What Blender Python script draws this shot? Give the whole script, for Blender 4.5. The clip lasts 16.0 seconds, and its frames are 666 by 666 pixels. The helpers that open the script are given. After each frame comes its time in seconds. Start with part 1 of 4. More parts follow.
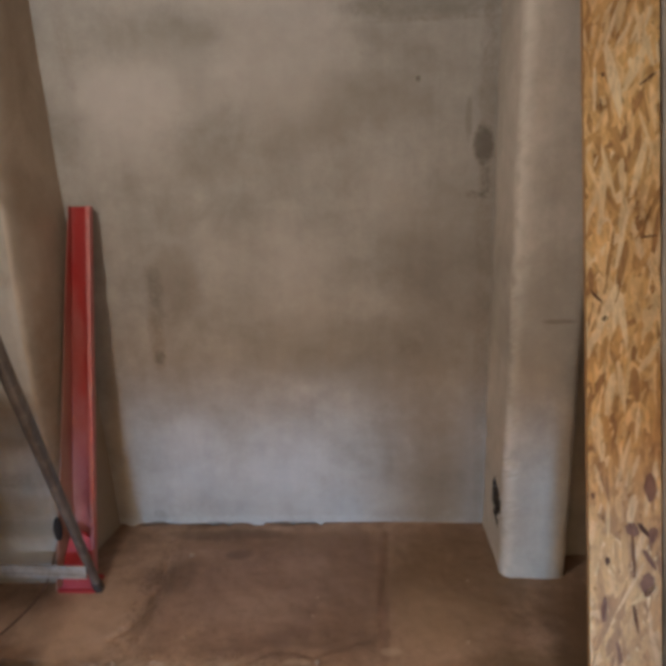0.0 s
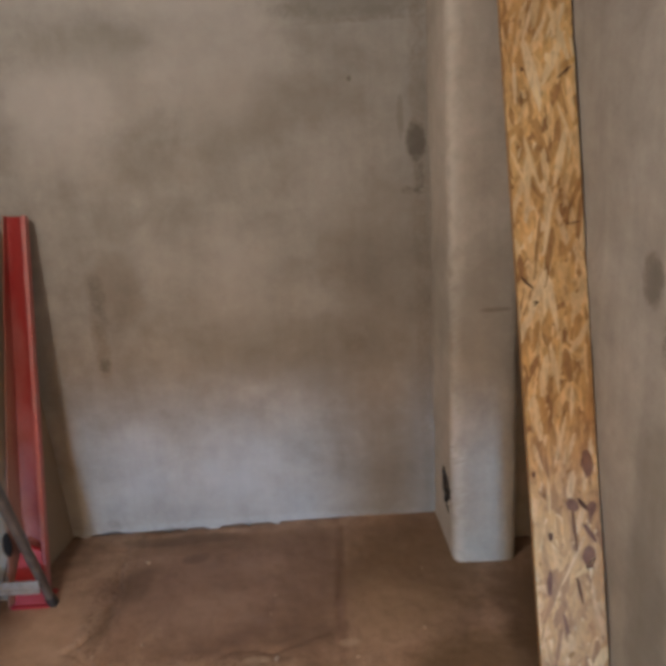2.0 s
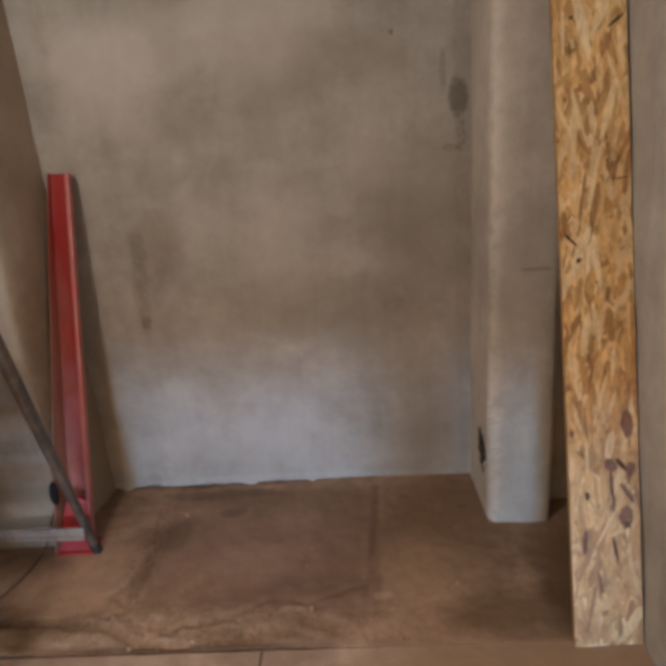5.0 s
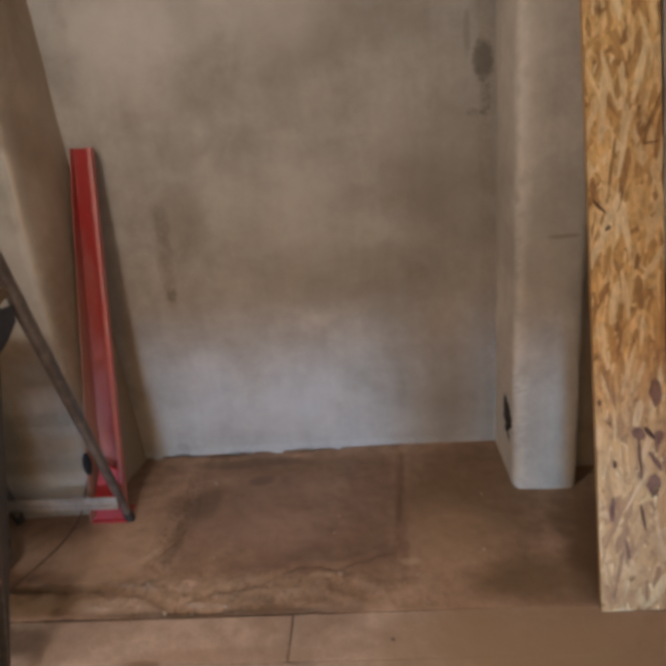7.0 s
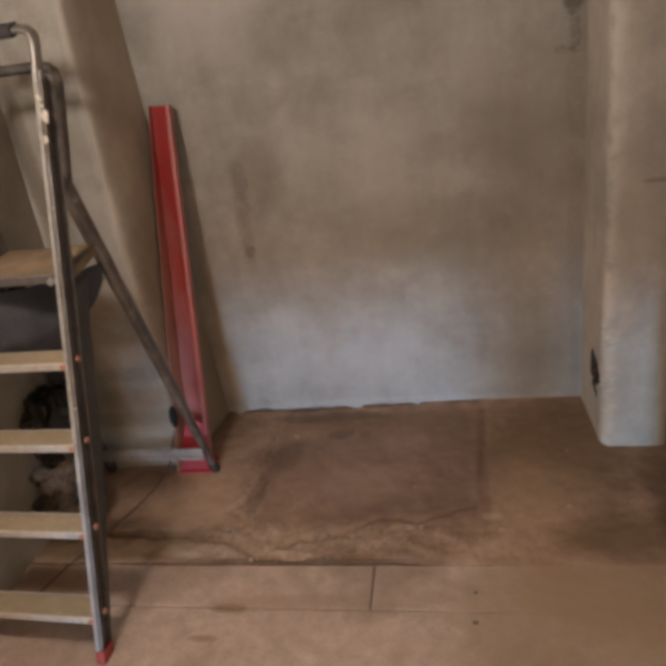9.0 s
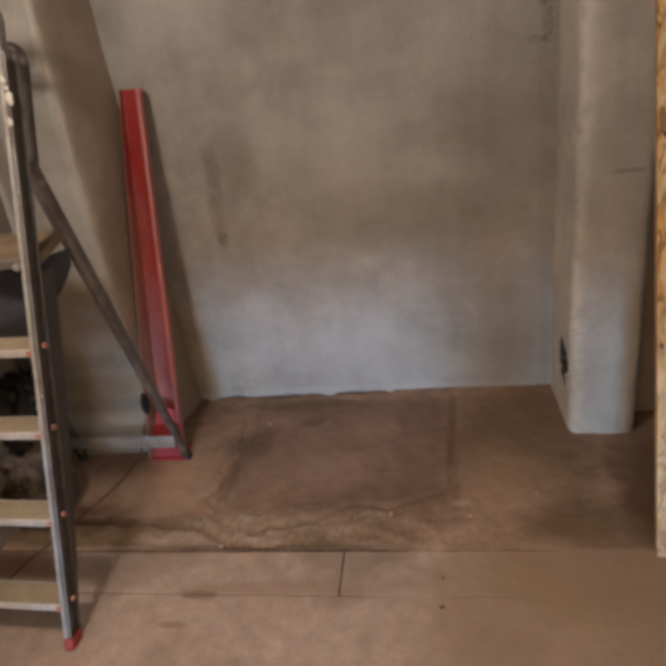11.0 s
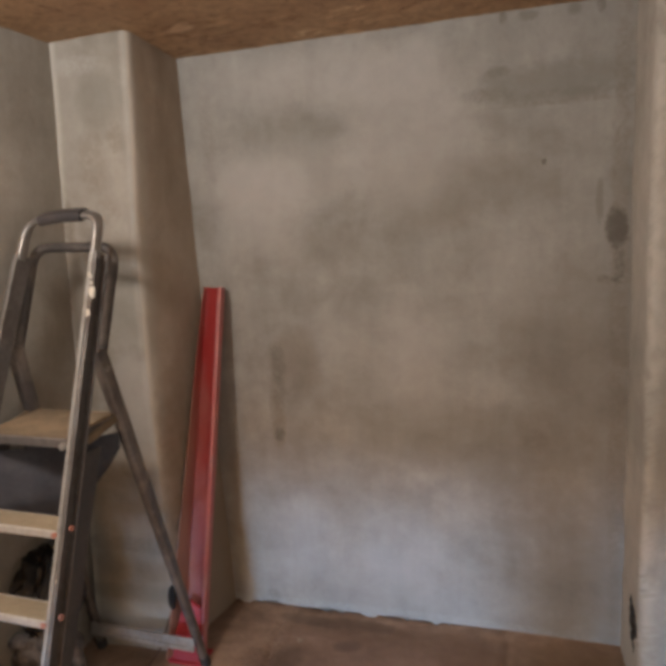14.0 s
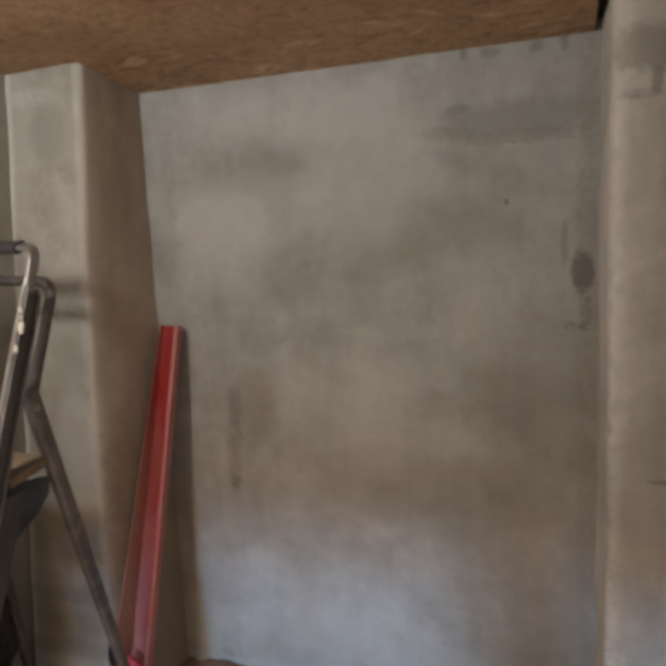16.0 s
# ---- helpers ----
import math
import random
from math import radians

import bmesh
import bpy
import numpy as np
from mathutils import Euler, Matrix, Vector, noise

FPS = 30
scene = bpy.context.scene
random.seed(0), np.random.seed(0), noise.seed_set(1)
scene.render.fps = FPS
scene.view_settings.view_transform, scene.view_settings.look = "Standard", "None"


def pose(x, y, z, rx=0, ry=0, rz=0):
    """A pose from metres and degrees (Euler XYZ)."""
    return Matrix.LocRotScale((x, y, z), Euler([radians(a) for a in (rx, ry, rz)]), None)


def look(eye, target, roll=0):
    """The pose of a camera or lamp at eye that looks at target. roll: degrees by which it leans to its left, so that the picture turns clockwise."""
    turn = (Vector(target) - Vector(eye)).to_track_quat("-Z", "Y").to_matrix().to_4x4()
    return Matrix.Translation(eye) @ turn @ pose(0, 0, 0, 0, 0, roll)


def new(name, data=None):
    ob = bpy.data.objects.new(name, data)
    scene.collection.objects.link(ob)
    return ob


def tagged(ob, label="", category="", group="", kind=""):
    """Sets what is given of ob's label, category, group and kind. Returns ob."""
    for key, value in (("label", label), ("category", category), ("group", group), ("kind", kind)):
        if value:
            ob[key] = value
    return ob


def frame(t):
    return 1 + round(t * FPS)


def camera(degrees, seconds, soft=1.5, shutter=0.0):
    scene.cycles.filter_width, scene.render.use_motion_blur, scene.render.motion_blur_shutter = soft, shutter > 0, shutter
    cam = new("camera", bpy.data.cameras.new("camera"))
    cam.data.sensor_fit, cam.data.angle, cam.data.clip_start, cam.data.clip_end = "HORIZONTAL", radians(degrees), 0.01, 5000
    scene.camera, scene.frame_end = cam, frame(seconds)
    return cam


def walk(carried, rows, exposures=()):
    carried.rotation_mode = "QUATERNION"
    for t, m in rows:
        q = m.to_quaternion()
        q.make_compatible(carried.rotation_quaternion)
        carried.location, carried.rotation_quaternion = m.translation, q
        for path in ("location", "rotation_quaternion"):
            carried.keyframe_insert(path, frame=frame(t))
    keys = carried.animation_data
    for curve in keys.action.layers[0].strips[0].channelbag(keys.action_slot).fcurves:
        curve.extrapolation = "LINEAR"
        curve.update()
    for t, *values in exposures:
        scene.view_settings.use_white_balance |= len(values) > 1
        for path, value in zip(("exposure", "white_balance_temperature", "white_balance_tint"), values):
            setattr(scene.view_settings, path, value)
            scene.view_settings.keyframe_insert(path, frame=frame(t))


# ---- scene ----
cam = camera(52.5, 16.0, soft=4.9)
EXPOSURES = [(0, 0, 6650, 11), (7, 0, 6800, 12), (12.5, 0, 6650, 10.5), (13.7, 0.1, 6500, 10.5), (14.3, 0.1, 6400, 11), (14.8, 0.04, 6200, 11), (15.5, 0, 6100, 11.5), (16, 0, 6080, 6)]
PATH = [
    (0, (-0.119, 1.054, 1.705), (-0.263, 2.950, 1.083), -2.70),
    (0.3, (-0.071, 1.060, 1.670), (-0.169, 2.962, 1.059), -2.70),
    (0.5, (-0.081, 1.051, 1.679), (-0.119, 2.952, 1.059), -2.97),
    (0.6, (-0.084, 1.047, 1.686), (-0.111, 2.946, 1.060), -3.10),
    (1, (-0.076, 1.044, 1.705), (-0.106, 2.939, 1.067), -3.54),
    (1.5, (-0.065, 1.040, 1.711), (-0.084, 2.938, 1.079), -4.10),
    (2, (-0.076, 1.018, 1.688), (-0.091, 2.921, 1.071), -4.30),
    (2.5, (-0.096, 1.002, 1.665), (-0.127, 2.906, 1.054), -4.50),
    (3, (-0.106, 1.006, 1.671), (-0.165, 2.900, 1.030), -4.50),
    (3.5, (-0.108, 1.011, 1.678), (-0.182, 2.892, 1.003), -4.50),
    (4, (-0.088, 1.007, 1.654), (-0.191, 2.887, 0.979), -4.50),
    (4.2, (-0.083, 1.005, 1.648), (-0.192, 2.884, 0.973), -4.50),
    (6.3, (-0.102, 0.997, 1.670), (-0.262, 2.843, 0.918), -5.60),
    (6.5, (-0.102, 0.998, 1.672), (-0.272, 2.839, 0.912), -5.80),
    (7, (-0.102, 1.003, 1.675), (-0.293, 2.833, 0.891), -6.30),
    (7.5, (-0.108, 1.012, 1.670), (-0.367, 2.827, 0.871), -7.30),
    (7.8, (-0.114, 1.015, 1.665), (-0.451, 2.809, 0.849), -8.30),
    (8, (-0.118, 1.016, 1.663), (-0.444, 2.801, 0.822), -8.25),
    (8.2, (-0.121, 1.017, 1.662), (-0.463, 2.790, 0.802), -8.60),
    (8.5, (-0.124, 1.017, 1.661), (-0.517, 2.783, 0.808), -9.45),
    (8.7, (-0.125, 1.017, 1.661), (-0.540, 2.775, 0.803), -9.80),
    (11, (-0.095, 1.020, 1.658), (-0.454, 2.763, 0.745), -8.80),
    (11.5, (-0.110, 1.016, 1.653), (-0.436, 2.768, 0.745), -8.25),
    (12, (-0.128, 1.010, 1.648), (-0.446, 2.764, 0.742), -7.71),
    (12.1, (-0.129, 1.009, 1.648), (-0.447, 2.764, 0.743), -7.60),
    (12.5, (-0.109, 1.006, 1.658), (-0.474, 2.780, 0.810), -6.90),
    (13, (-0.092, 1.001, 1.653), (-0.495, 2.804, 0.886), -5.60),
    (13.3, (-0.047, 1.004, 1.651), (-0.535, 2.825, 0.983), -5.10),
    (13.5, (-0.008, 1.007, 1.651), (-0.542, 2.834, 1.038), -5.15),
    (13.7, (0.020, 1.022, 1.652), (-0.563, 2.872, 1.163), -5.00),
    (13.9, (0.027, 1.082, 1.696), (-0.567, 2.945, 1.275), -4.30),
    (14, (0.028, 1.119, 1.713), (-0.573, 2.989, 1.334), -3.80),
    (14.2, (0.036, 1.184, 1.729), (-0.565, 3.073, 1.463), -2.90),
    (14.5, (0.067, 1.225, 1.758), (-0.517, 3.122, 1.510), -2.80),
    (14.9, (0.142, 1.171, 1.757), (-0.442, 3.070, 1.525), -2.40),
    (15, (0.173, 1.153, 1.755), (-0.416, 3.050, 1.524), -2.30),
    (15.4, (0.267, 1.116, 1.733), (-0.345, 3.005, 1.494), -1.90),
    (15.5, (0.264, 1.123, 1.726), (-0.351, 3.010, 1.485), -2.03),
    (16, (0.197, 1.288, 1.686), (-0.450, 3.163, 1.432), -2.70),
]
walk(cam, [(t, look(eye, target, roll)) for t, eye, target, roll in PATH], EXPOSURES)
SUN, SUN_WAY, LEFT, RIGHT, OVERHEAD, HATCH_TOP = 1.60, (0.05, 1.0, -0.05), 12.0, 9.0, 52.0, 0.78

# ---- light ----
world = bpy.data.worlds.new("sky")
scene.world = world
world.use_nodes = True
wn = world.node_tree
sky = wn.nodes.new("ShaderNodeTexSky")
sky.sky_type, sky.sun_disc = "NISHITA", False
sky.sun_elevation, sky.sun_rotation = radians(3.5), radians(180)
wn.links.new(sky.outputs[0], wn.nodes["Background"].inputs[0])
wn.nodes["Background"].inputs[1].default_value = 0.12

sun_data = bpy.data.lights.new("sun", "SUN")
sun_data.energy, sun_data.angle, sun_data.color = SUN, radians(7), (0.25, 0.575, 1.0)
sun = new("sun", sun_data)
sun.matrix_world = look((0, 0, 0), SUN_WAY)

# unseen fill lamps on both sides, added to brighten the room
for name, x, power in (("left_fill_light", -1.60, LEFT), ("right_fill_light", 0.66, RIGHT)):
    data = bpy.data.lights.new(name, "AREA")
    data.shape, data.size, data.size_y = "RECTANGLE", 1.5, 1.45
    data.energy, data.color = power, (0.992, 0.95, 0.92)
    lamp = new(name, data)
    lamp.matrix_world = look((x, 0.85, 1.35), (-0.47, 1.0, 1.40))

# bare bulb under the ceiling, which throws the ladder's shadow on the floor and the pilaster
data = bpy.data.lights.new("bulb_light", "POINT")
data.shadow_soft_size, data.energy, data.color = 0.12, OVERHEAD, (0.992, 0.95, 0.92)
lamp = new("bulb_light", data)
lamp.location = (-1.14, 1.72, 2.24)


# ---- materials ----
def material(name):
    m = bpy.data.materials.new(name)
    m.use_nodes = True
    return m, m.node_tree, m.node_tree.nodes["Principled BSDF"]


def node(nt, kind, **inputs):
    n = nt.nodes.new(kind)
    for key, value in inputs.items():
        key = key.replace("_", " ")
        if hasattr(value, "is_linked"):
            nt.links.new(value, n.inputs[key])
        else:
            n.inputs[key].default_value = value
    return n


def maths(nt, op, a, b=0.0, clamp=False):
    n = nt.nodes.new("ShaderNodeMath")
    n.operation, n.use_clamp = op, clamp
    for i, v in enumerate((a, b)):
        if hasattr(v, "is_linked"):
            nt.links.new(v, n.inputs[i])
        else:
            n.inputs[i].default_value = v
    return n.outputs[0]


def ramp(nt, fac, stops):
    n = nt.nodes.new("ShaderNodeValToRGB")
    nt.links.new(fac, n.inputs[0])
    while len(n.color_ramp.elements) < len(stops):
        n.color_ramp.elements.new(0.5)
    for e, (p, c) in zip(n.color_ramp.elements, stops):
        e.position = p
        e.color = (*c, 1) if len(c) == 3 else (c[0], c[0], c[0], 1)
    return n.outputs[0]


def mix(nt, fac, a, b, mode="MIX"):
    n = nt.nodes.new("ShaderNodeMix")
    n.data_type, n.blend_type = "RGBA", mode
    for i, v in ((0, fac), (6, a), (7, b)):
        if hasattr(v, "is_linked"):
            nt.links.new(v, n.inputs[i])
        else:
            n.inputs[i].default_value = v if i == 0 else (*v, 1)
    return n.outputs[2]


def noise_tex(nt, vec, scale, detail=4.0, rough=0.55, distortion=0.0):
    n = node(nt, "ShaderNodeTexNoise", Vector=vec, Scale=scale, Detail=detail, Roughness=rough, Distortion=distortion)
    return n.outputs[0]


def stretched(nt, vec, scale):
    n = nt.nodes.new("ShaderNodeVectorMath")
    n.operation = "MULTIPLY"
    nt.links.new(vec, n.inputs[0])
    n.inputs[1].default_value = scale
    return n.outputs[0]


def bump(nt, bsdf, height, strength, distance):
    b = node(nt, "ShaderNodeBump", Height=height, Strength=strength, Distance=distance)
    nt.links.new(b.outputs[0], bsdf.inputs["Normal"])
    return b


def spot(nt, xyz, axes, centre, size, wobble, soft=0.5, amount=1.6):
    """A mask of an uneven oval area of colour, in two of the axes."""
    total = None
    for a, c, s in zip(axes, centre, size):
        d = maths(nt, "DIVIDE", maths(nt, "SUBTRACT", xyz.outputs[a], c), s)
        d = maths(nt, "POWER", maths(nt, "ABSOLUTE", d), 2.4)
        total = d if total is None else maths(nt, "ADD", total, d)
    total = maths(nt, "ADD", total, maths(nt, "MULTIPLY", maths(nt, "SUBTRACT", wobble, 0.5), amount))
    n = node(nt, "ShaderNodeMapRange", Value=total, From_Min=1.0 + soft, From_Max=1.0 - soft, To_Min=0.0, To_Max=1.0)
    n.interpolation_type = "SMOOTHSTEP"
    return n.outputs[0]


def plaster(name, dark, mid, light, patches=(), axes=("X", "Z"), seed=0.0, worn=0.0):
    """Old cement plaster: clouds, trowel marks, grain, and stain or painted shade, each as (centre, size, colour,
    strength, softness).
    """
    m, nt, bsdf = material(name)
    tc = nt.nodes.new("ShaderNodeTexCoord")
    off = nt.nodes.new("ShaderNodeVectorMath")
    nt.links.new(tc.outputs["Object"], off.inputs[0])
    off.inputs[1].default_value = (seed, seed * 0.7, seed * 1.3)
    p = off.outputs[0]
    clouds = noise_tex(nt, p, 1.9, 5, 0.55, 0.5)
    blots = noise_tex(nt, stretched(nt, p, (1, 1, 1.6)), 5.5, 5, 0.6, 0.4)
    grain = noise_tex(nt, p, 90, 3, 0.6)
    fine = noise_tex(nt, p, 24, 4, 0.6)
    mixed = maths(nt, "ADD", maths(nt, "MULTIPLY", clouds, 0.62), maths(nt, "MULTIPLY", blots, 0.38))
    col = ramp(nt, mixed, [(0.28, dark), (0.5, mid), (0.72, light)])
    col = mix(nt, 0.28, col, ramp(nt, fine, [(0.3, (0.80,)), (0.7, (1.14,))]), "MULTIPLY")
    col = mix(nt, 0.22, col, ramp(nt, grain, [(0.3, (0.8,)), (0.7, (1.15,))]), "MULTIPLY")
    trowel = noise_tex(nt, stretched(nt, p, (1.0, 1.0, 0.7)), 3.4, 7, 0.62, 1.4)
    col = mix(nt, 0.45, col, ramp(nt, trowel, [(0.40, (0.86,)), (0.47, (0.97,)), (0.53, (1.02,)), (0.60, (1.10,))]), "MULTIPLY")
    runs = noise_tex(nt, stretched(nt, p, (1.0, 1.0, 0.10)), 16, 4, 0.6)
    col = mix(nt, 0.35, col, ramp(nt, runs, [(0.35, (0.84,)), (0.65, (1.12,))]), "MULTIPLY")
    xyz = node(nt, "ShaderNodeSeparateXYZ", Vector=tc.outputs["Object"])
    wob = noise_tex(nt, tc.outputs["Object"], 26, 7, 0.72, 0.4)
    wide = noise_tex(nt, tc.outputs["Object"], 3.6, 8, 0.66)
    height = maths(nt, "ADD", maths(nt, "MULTIPLY", fine, 0.6), maths(nt, "MULTIPLY", grain, 0.25))
    height = maths(nt, "ADD", height, maths(nt, "MULTIPLY", trowel, 1.1))
    pits = node(nt, "ShaderNodeTexVoronoi", Vector=p, Scale=21.0, Randomness=1.0)
    pit = ramp(nt, pits.outputs["Distance"], [(0.03, (1.0,)), (0.075, (0.0,))])
    pit = maths(nt, "MULTIPLY", pit, ramp(nt, noise_tex(nt, p, 6.0, 2), [(0.56, (0.0,)), (0.66, (0.7,))]))
    col = mix(nt, pit, col, mix(nt, 1.0, col, (0.62, 0.58, 0.52), "MULTIPLY"))
    if worn:
        geo = nt.nodes.new("ShaderNodeNewGeometry")
        rim = ramp(nt, geo.outputs["Pointiness"], [(0.515, (0.0,)), (0.56, (worn,))])
        col = mix(nt, rim, col, (0.58, 0.54, 0.47))
    broken = ramp(nt, noise_tex(nt, tc.outputs["Object"], 48, 6, 0.75, 0.6), [(0.40, (0.30,)), (0.56, (1.15,))])
    for centre, size, colour, strength, soft in patches:
        mask = maths(nt, "MULTIPLY", spot(nt, xyz, axes, centre, size, wide if min(size) > 0.06 else wob, soft, 4.5 if min(size) > 0.06 else 3.4), strength)
        if min(size) <= 0.06 and strength < 0.52:
            mask = maths(nt, "MULTIPLY", mask, broken)
        col = mix(nt, mask, col, colour)
    nt.links.new(col, bsdf.inputs["Base Color"])
    bsdf.inputs["Roughness"].default_value = 0.93
    bsdf.inputs["Specular IOR Level"].default_value = 0.25
    bump(nt, bsdf, height, 0.5, 0.006)
    return m


G0, G1, G2 = (0.235, 0.214, 0.185), (0.330, 0.308, 0.272), (0.43, 0.405, 0.366)
UMBER, SLATE, STAIN_AND_SHADE = (0.205, 0.172, 0.135), (0.205, 0.192, 0.162), (0.085, 0.07, 0.055)
PALE, WHITE = (0.455, 0.425, 0.385), (0.47, 0.475, 0.47)
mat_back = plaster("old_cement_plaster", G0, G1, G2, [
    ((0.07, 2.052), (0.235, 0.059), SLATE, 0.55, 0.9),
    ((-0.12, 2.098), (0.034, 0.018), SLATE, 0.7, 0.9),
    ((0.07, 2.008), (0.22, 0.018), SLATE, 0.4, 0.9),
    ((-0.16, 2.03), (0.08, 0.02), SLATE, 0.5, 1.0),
    ((-0.10, 2.265), (0.012, 0.02), STAIN_AND_SHADE, 0.5, 0.9),
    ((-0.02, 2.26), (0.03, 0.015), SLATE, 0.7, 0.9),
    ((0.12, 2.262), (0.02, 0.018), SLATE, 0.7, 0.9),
    ((0.20, 2.27), (0.014, 0.03), STAIN_AND_SHADE, 0.4, 0.9),
    ((-1.20, 2.0), (0.03, 0.18), UMBER, 0.3, 1.0),
    # darker full-height band along the right inner corner
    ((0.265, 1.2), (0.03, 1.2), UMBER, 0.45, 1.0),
    ((0.08, 1.985), (0.22, 0.007), UMBER, 0.4, 1.0),
    ((0.252, 1.572), (0.034, 0.062), STAIN_AND_SHADE, 0.68, 0.65),
    ((0.262, 1.44), (0.016, 0.07), STAIN_AND_SHADE, 0.40, 1.0),
    ((0.225, 1.40), (0.03, 0.014), STAIN_AND_SHADE, 0.38, 1.0),
    ((0.027, 1.800), (0.008, 0.009), STAIN_AND_SHADE, 0.6, 0.6),
    ((0.20, 1.66), (0.012, 0.07), SLATE, 0.6, 0.7),
    ((-0.995, 1.10), (0.034, 0.075), STAIN_AND_SHADE, 0.42, 1.0),
    ((-1.000, 0.99), (0.030, 0.065), STAIN_AND_SHADE, 0.34, 1.0),
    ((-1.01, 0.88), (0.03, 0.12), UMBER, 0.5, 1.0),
    ((-1.01, 0.80), (0.022, 0.030), STAIN_AND_SHADE, 0.40, 0.7),
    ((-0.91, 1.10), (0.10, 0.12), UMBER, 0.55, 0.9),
    ((-0.30, 0.80), (0.42, 0.14), SLATE, 0.35, 1.0),
    ((-0.012, 0.815), (0.045, 0.045), UMBER, 0.5, 1.0),
    ((-0.25, 1.72), (0.26, 0.12), UMBER, 0.40, 1.0),
    ((-0.85, 1.95), (0.22, 0.08), SLATE, 0.32, 1.0),
    ((-0.80, 1.55), (0.30, 0.08), UMBER, 0.2, 1.0),
    ((0.10, 1.15), (0.20, 0.30), UMBER, 0.35, 1.0),
    # painted shade: keeps the lower right of the wall out of the daylight
    ((0.13, 0.36), (0.22, 0.36), (0.19, 0.172, 0.15), 0.40, 1.0),
    ((0.10, 0.72), (0.24, 0.30), (0.20, 0.18, 0.155), 0.30, 1.0),
    ((-1.02, 1.70), (0.20, 0.20), PALE, 0.5, 1.0),
    ((-0.88, 1.82), (0.26, 0.14), PALE, 0.42, 1.0),
    ((-0.45, 1.92), (0.20, 0.22), PALE, 0.45, 1.0),
    ((-0.70, 2.15), (0.45, 0.10), PALE, 0.45, 1.0),
    ((-0.62, 1.22), (0.22, 0.13), PALE, 0.26, 1.0),
    ((-0.42, 1.12), (0.16, 0.22), PALE, 0.26, 1.0),
    ((-0.10, 1.45), (0.10, 0.16), PALE, 0.22, 1.0),
    # whitish areas low down paint in part of the daylight pool
    ((-0.62, 0.16), (0.45, 0.16), WHITE, 0.30, 1.0),
    ((-0.50, 0.30), (0.16, 0.20), WHITE, 0.25, 1.0),
    ((-0.95, 0.32), (0.14, 0.22), WHITE, 0.20, 1.0),
    ((-0.60, 0.02), (0.75, 0.035), WHITE, 0.35, 0.8),
    # dark line painted for the shade in the gap under the plaster
    ((-1.12, 0.012), (0.045, 0.018), STAIN_AND_SHADE, 0.95, 0.5),
    ((-0.86, 0.012), (0.08, 0.012), STAIN_AND_SHADE, 0.7, 0.8),
    ((-0.55, 0.014), (0.06, 0.012), STAIN_AND_SHADE, 0.6, 0.8),
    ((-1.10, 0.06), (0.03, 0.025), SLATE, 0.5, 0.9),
])
mat_pil_r = plaster("pilaster_plaster", (0.350, 0.308, 0.254), (0.445, 0.397, 0.332), (0.535, 0.483, 0.412), [
    ((0.40, 2.14), (0.08, 0.06), UMBER, 0.6, 0.9),
    ((0.42, 2.06), (0.012, 0.03), UMBER, 0.6, 0.9),
    ((0.38, 2.03), (0.05, 0.012), UMBER, 0.5, 0.8),
    ((0.42, 0.98), (0.14, 0.30), SLATE, 0.35, 0.6),
    ((0.46, 1.02), (0.05, 0.008), UMBER, 0.6, 0.7),
], seed=3.1, worn=0.6)
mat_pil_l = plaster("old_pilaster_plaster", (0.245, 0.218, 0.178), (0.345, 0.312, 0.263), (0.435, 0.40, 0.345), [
    ((-1.42, 1.36), (0.08, 0.12), SLATE, 0.4, 1.0),
    ((-1.42, 2.10), (0.07, 0.08), SLATE, 0.45, 1.0),
    ((-1.43, 1.73), (0.05, 0.05), UMBER, 0.35, 1.0),
    ((-1.60, 1.40), (0.035, 0.35), UMBER, 0.75, 0.8),
    ((-1.37, 1.52), (0.05, 0.045), STAIN_AND_SHADE, 0.30, 1.0),
    ((-1.46, 1.90), (0.05, 0.10), UMBER, 0.40, 1.0),
    ((-1.52, 1.62), (0.04, 0.05), STAIN_AND_SHADE, 0.28, 1.0),
    ((-1.36, 1.98), (0.03, 0.05), UMBER, 0.45, 1.0),
    ((-1.40, 1.22), (0.05, 0.03), STAIN_AND_SHADE, 0.25, 1.0),
    ((-1.47, 0.78), (0.05, 0.04), UMBER, 0.35, 1.0),
    ((-1.50, 2.22), (0.10, 0.03), PALE, 0.5, 1.0),
    ((-1.52, 0.46), (0.25, 0.03), SLATE, 0.5, 1.0),
    ((-1.52, 0.25), (0.25, 0.035), SLATE, 0.55, 1.0),
    ((-1.50, 0.13), (0.22, 0.08), WHITE, 0.35, 0.9),
    ((-1.42, 1.0), (0.08, 0.25), PALE, 0.45, 0.9),
], seed=7.7, worn=0.7)
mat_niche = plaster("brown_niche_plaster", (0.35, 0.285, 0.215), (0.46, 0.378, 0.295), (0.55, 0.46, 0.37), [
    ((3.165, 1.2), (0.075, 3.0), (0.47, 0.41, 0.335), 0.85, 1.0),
    # low brown area paints the shade in the corner behind the channel
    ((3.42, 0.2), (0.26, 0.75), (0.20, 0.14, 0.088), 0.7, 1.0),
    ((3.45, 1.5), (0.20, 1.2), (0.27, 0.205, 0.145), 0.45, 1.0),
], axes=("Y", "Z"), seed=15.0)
mat_wall_l = plaster("side_wall_plaster", (0.25, 0.218, 0.178), (0.325, 0.288, 0.238), (0.39, 0.35, 0.297), axes=("Y", "Z"), seed=12.0)
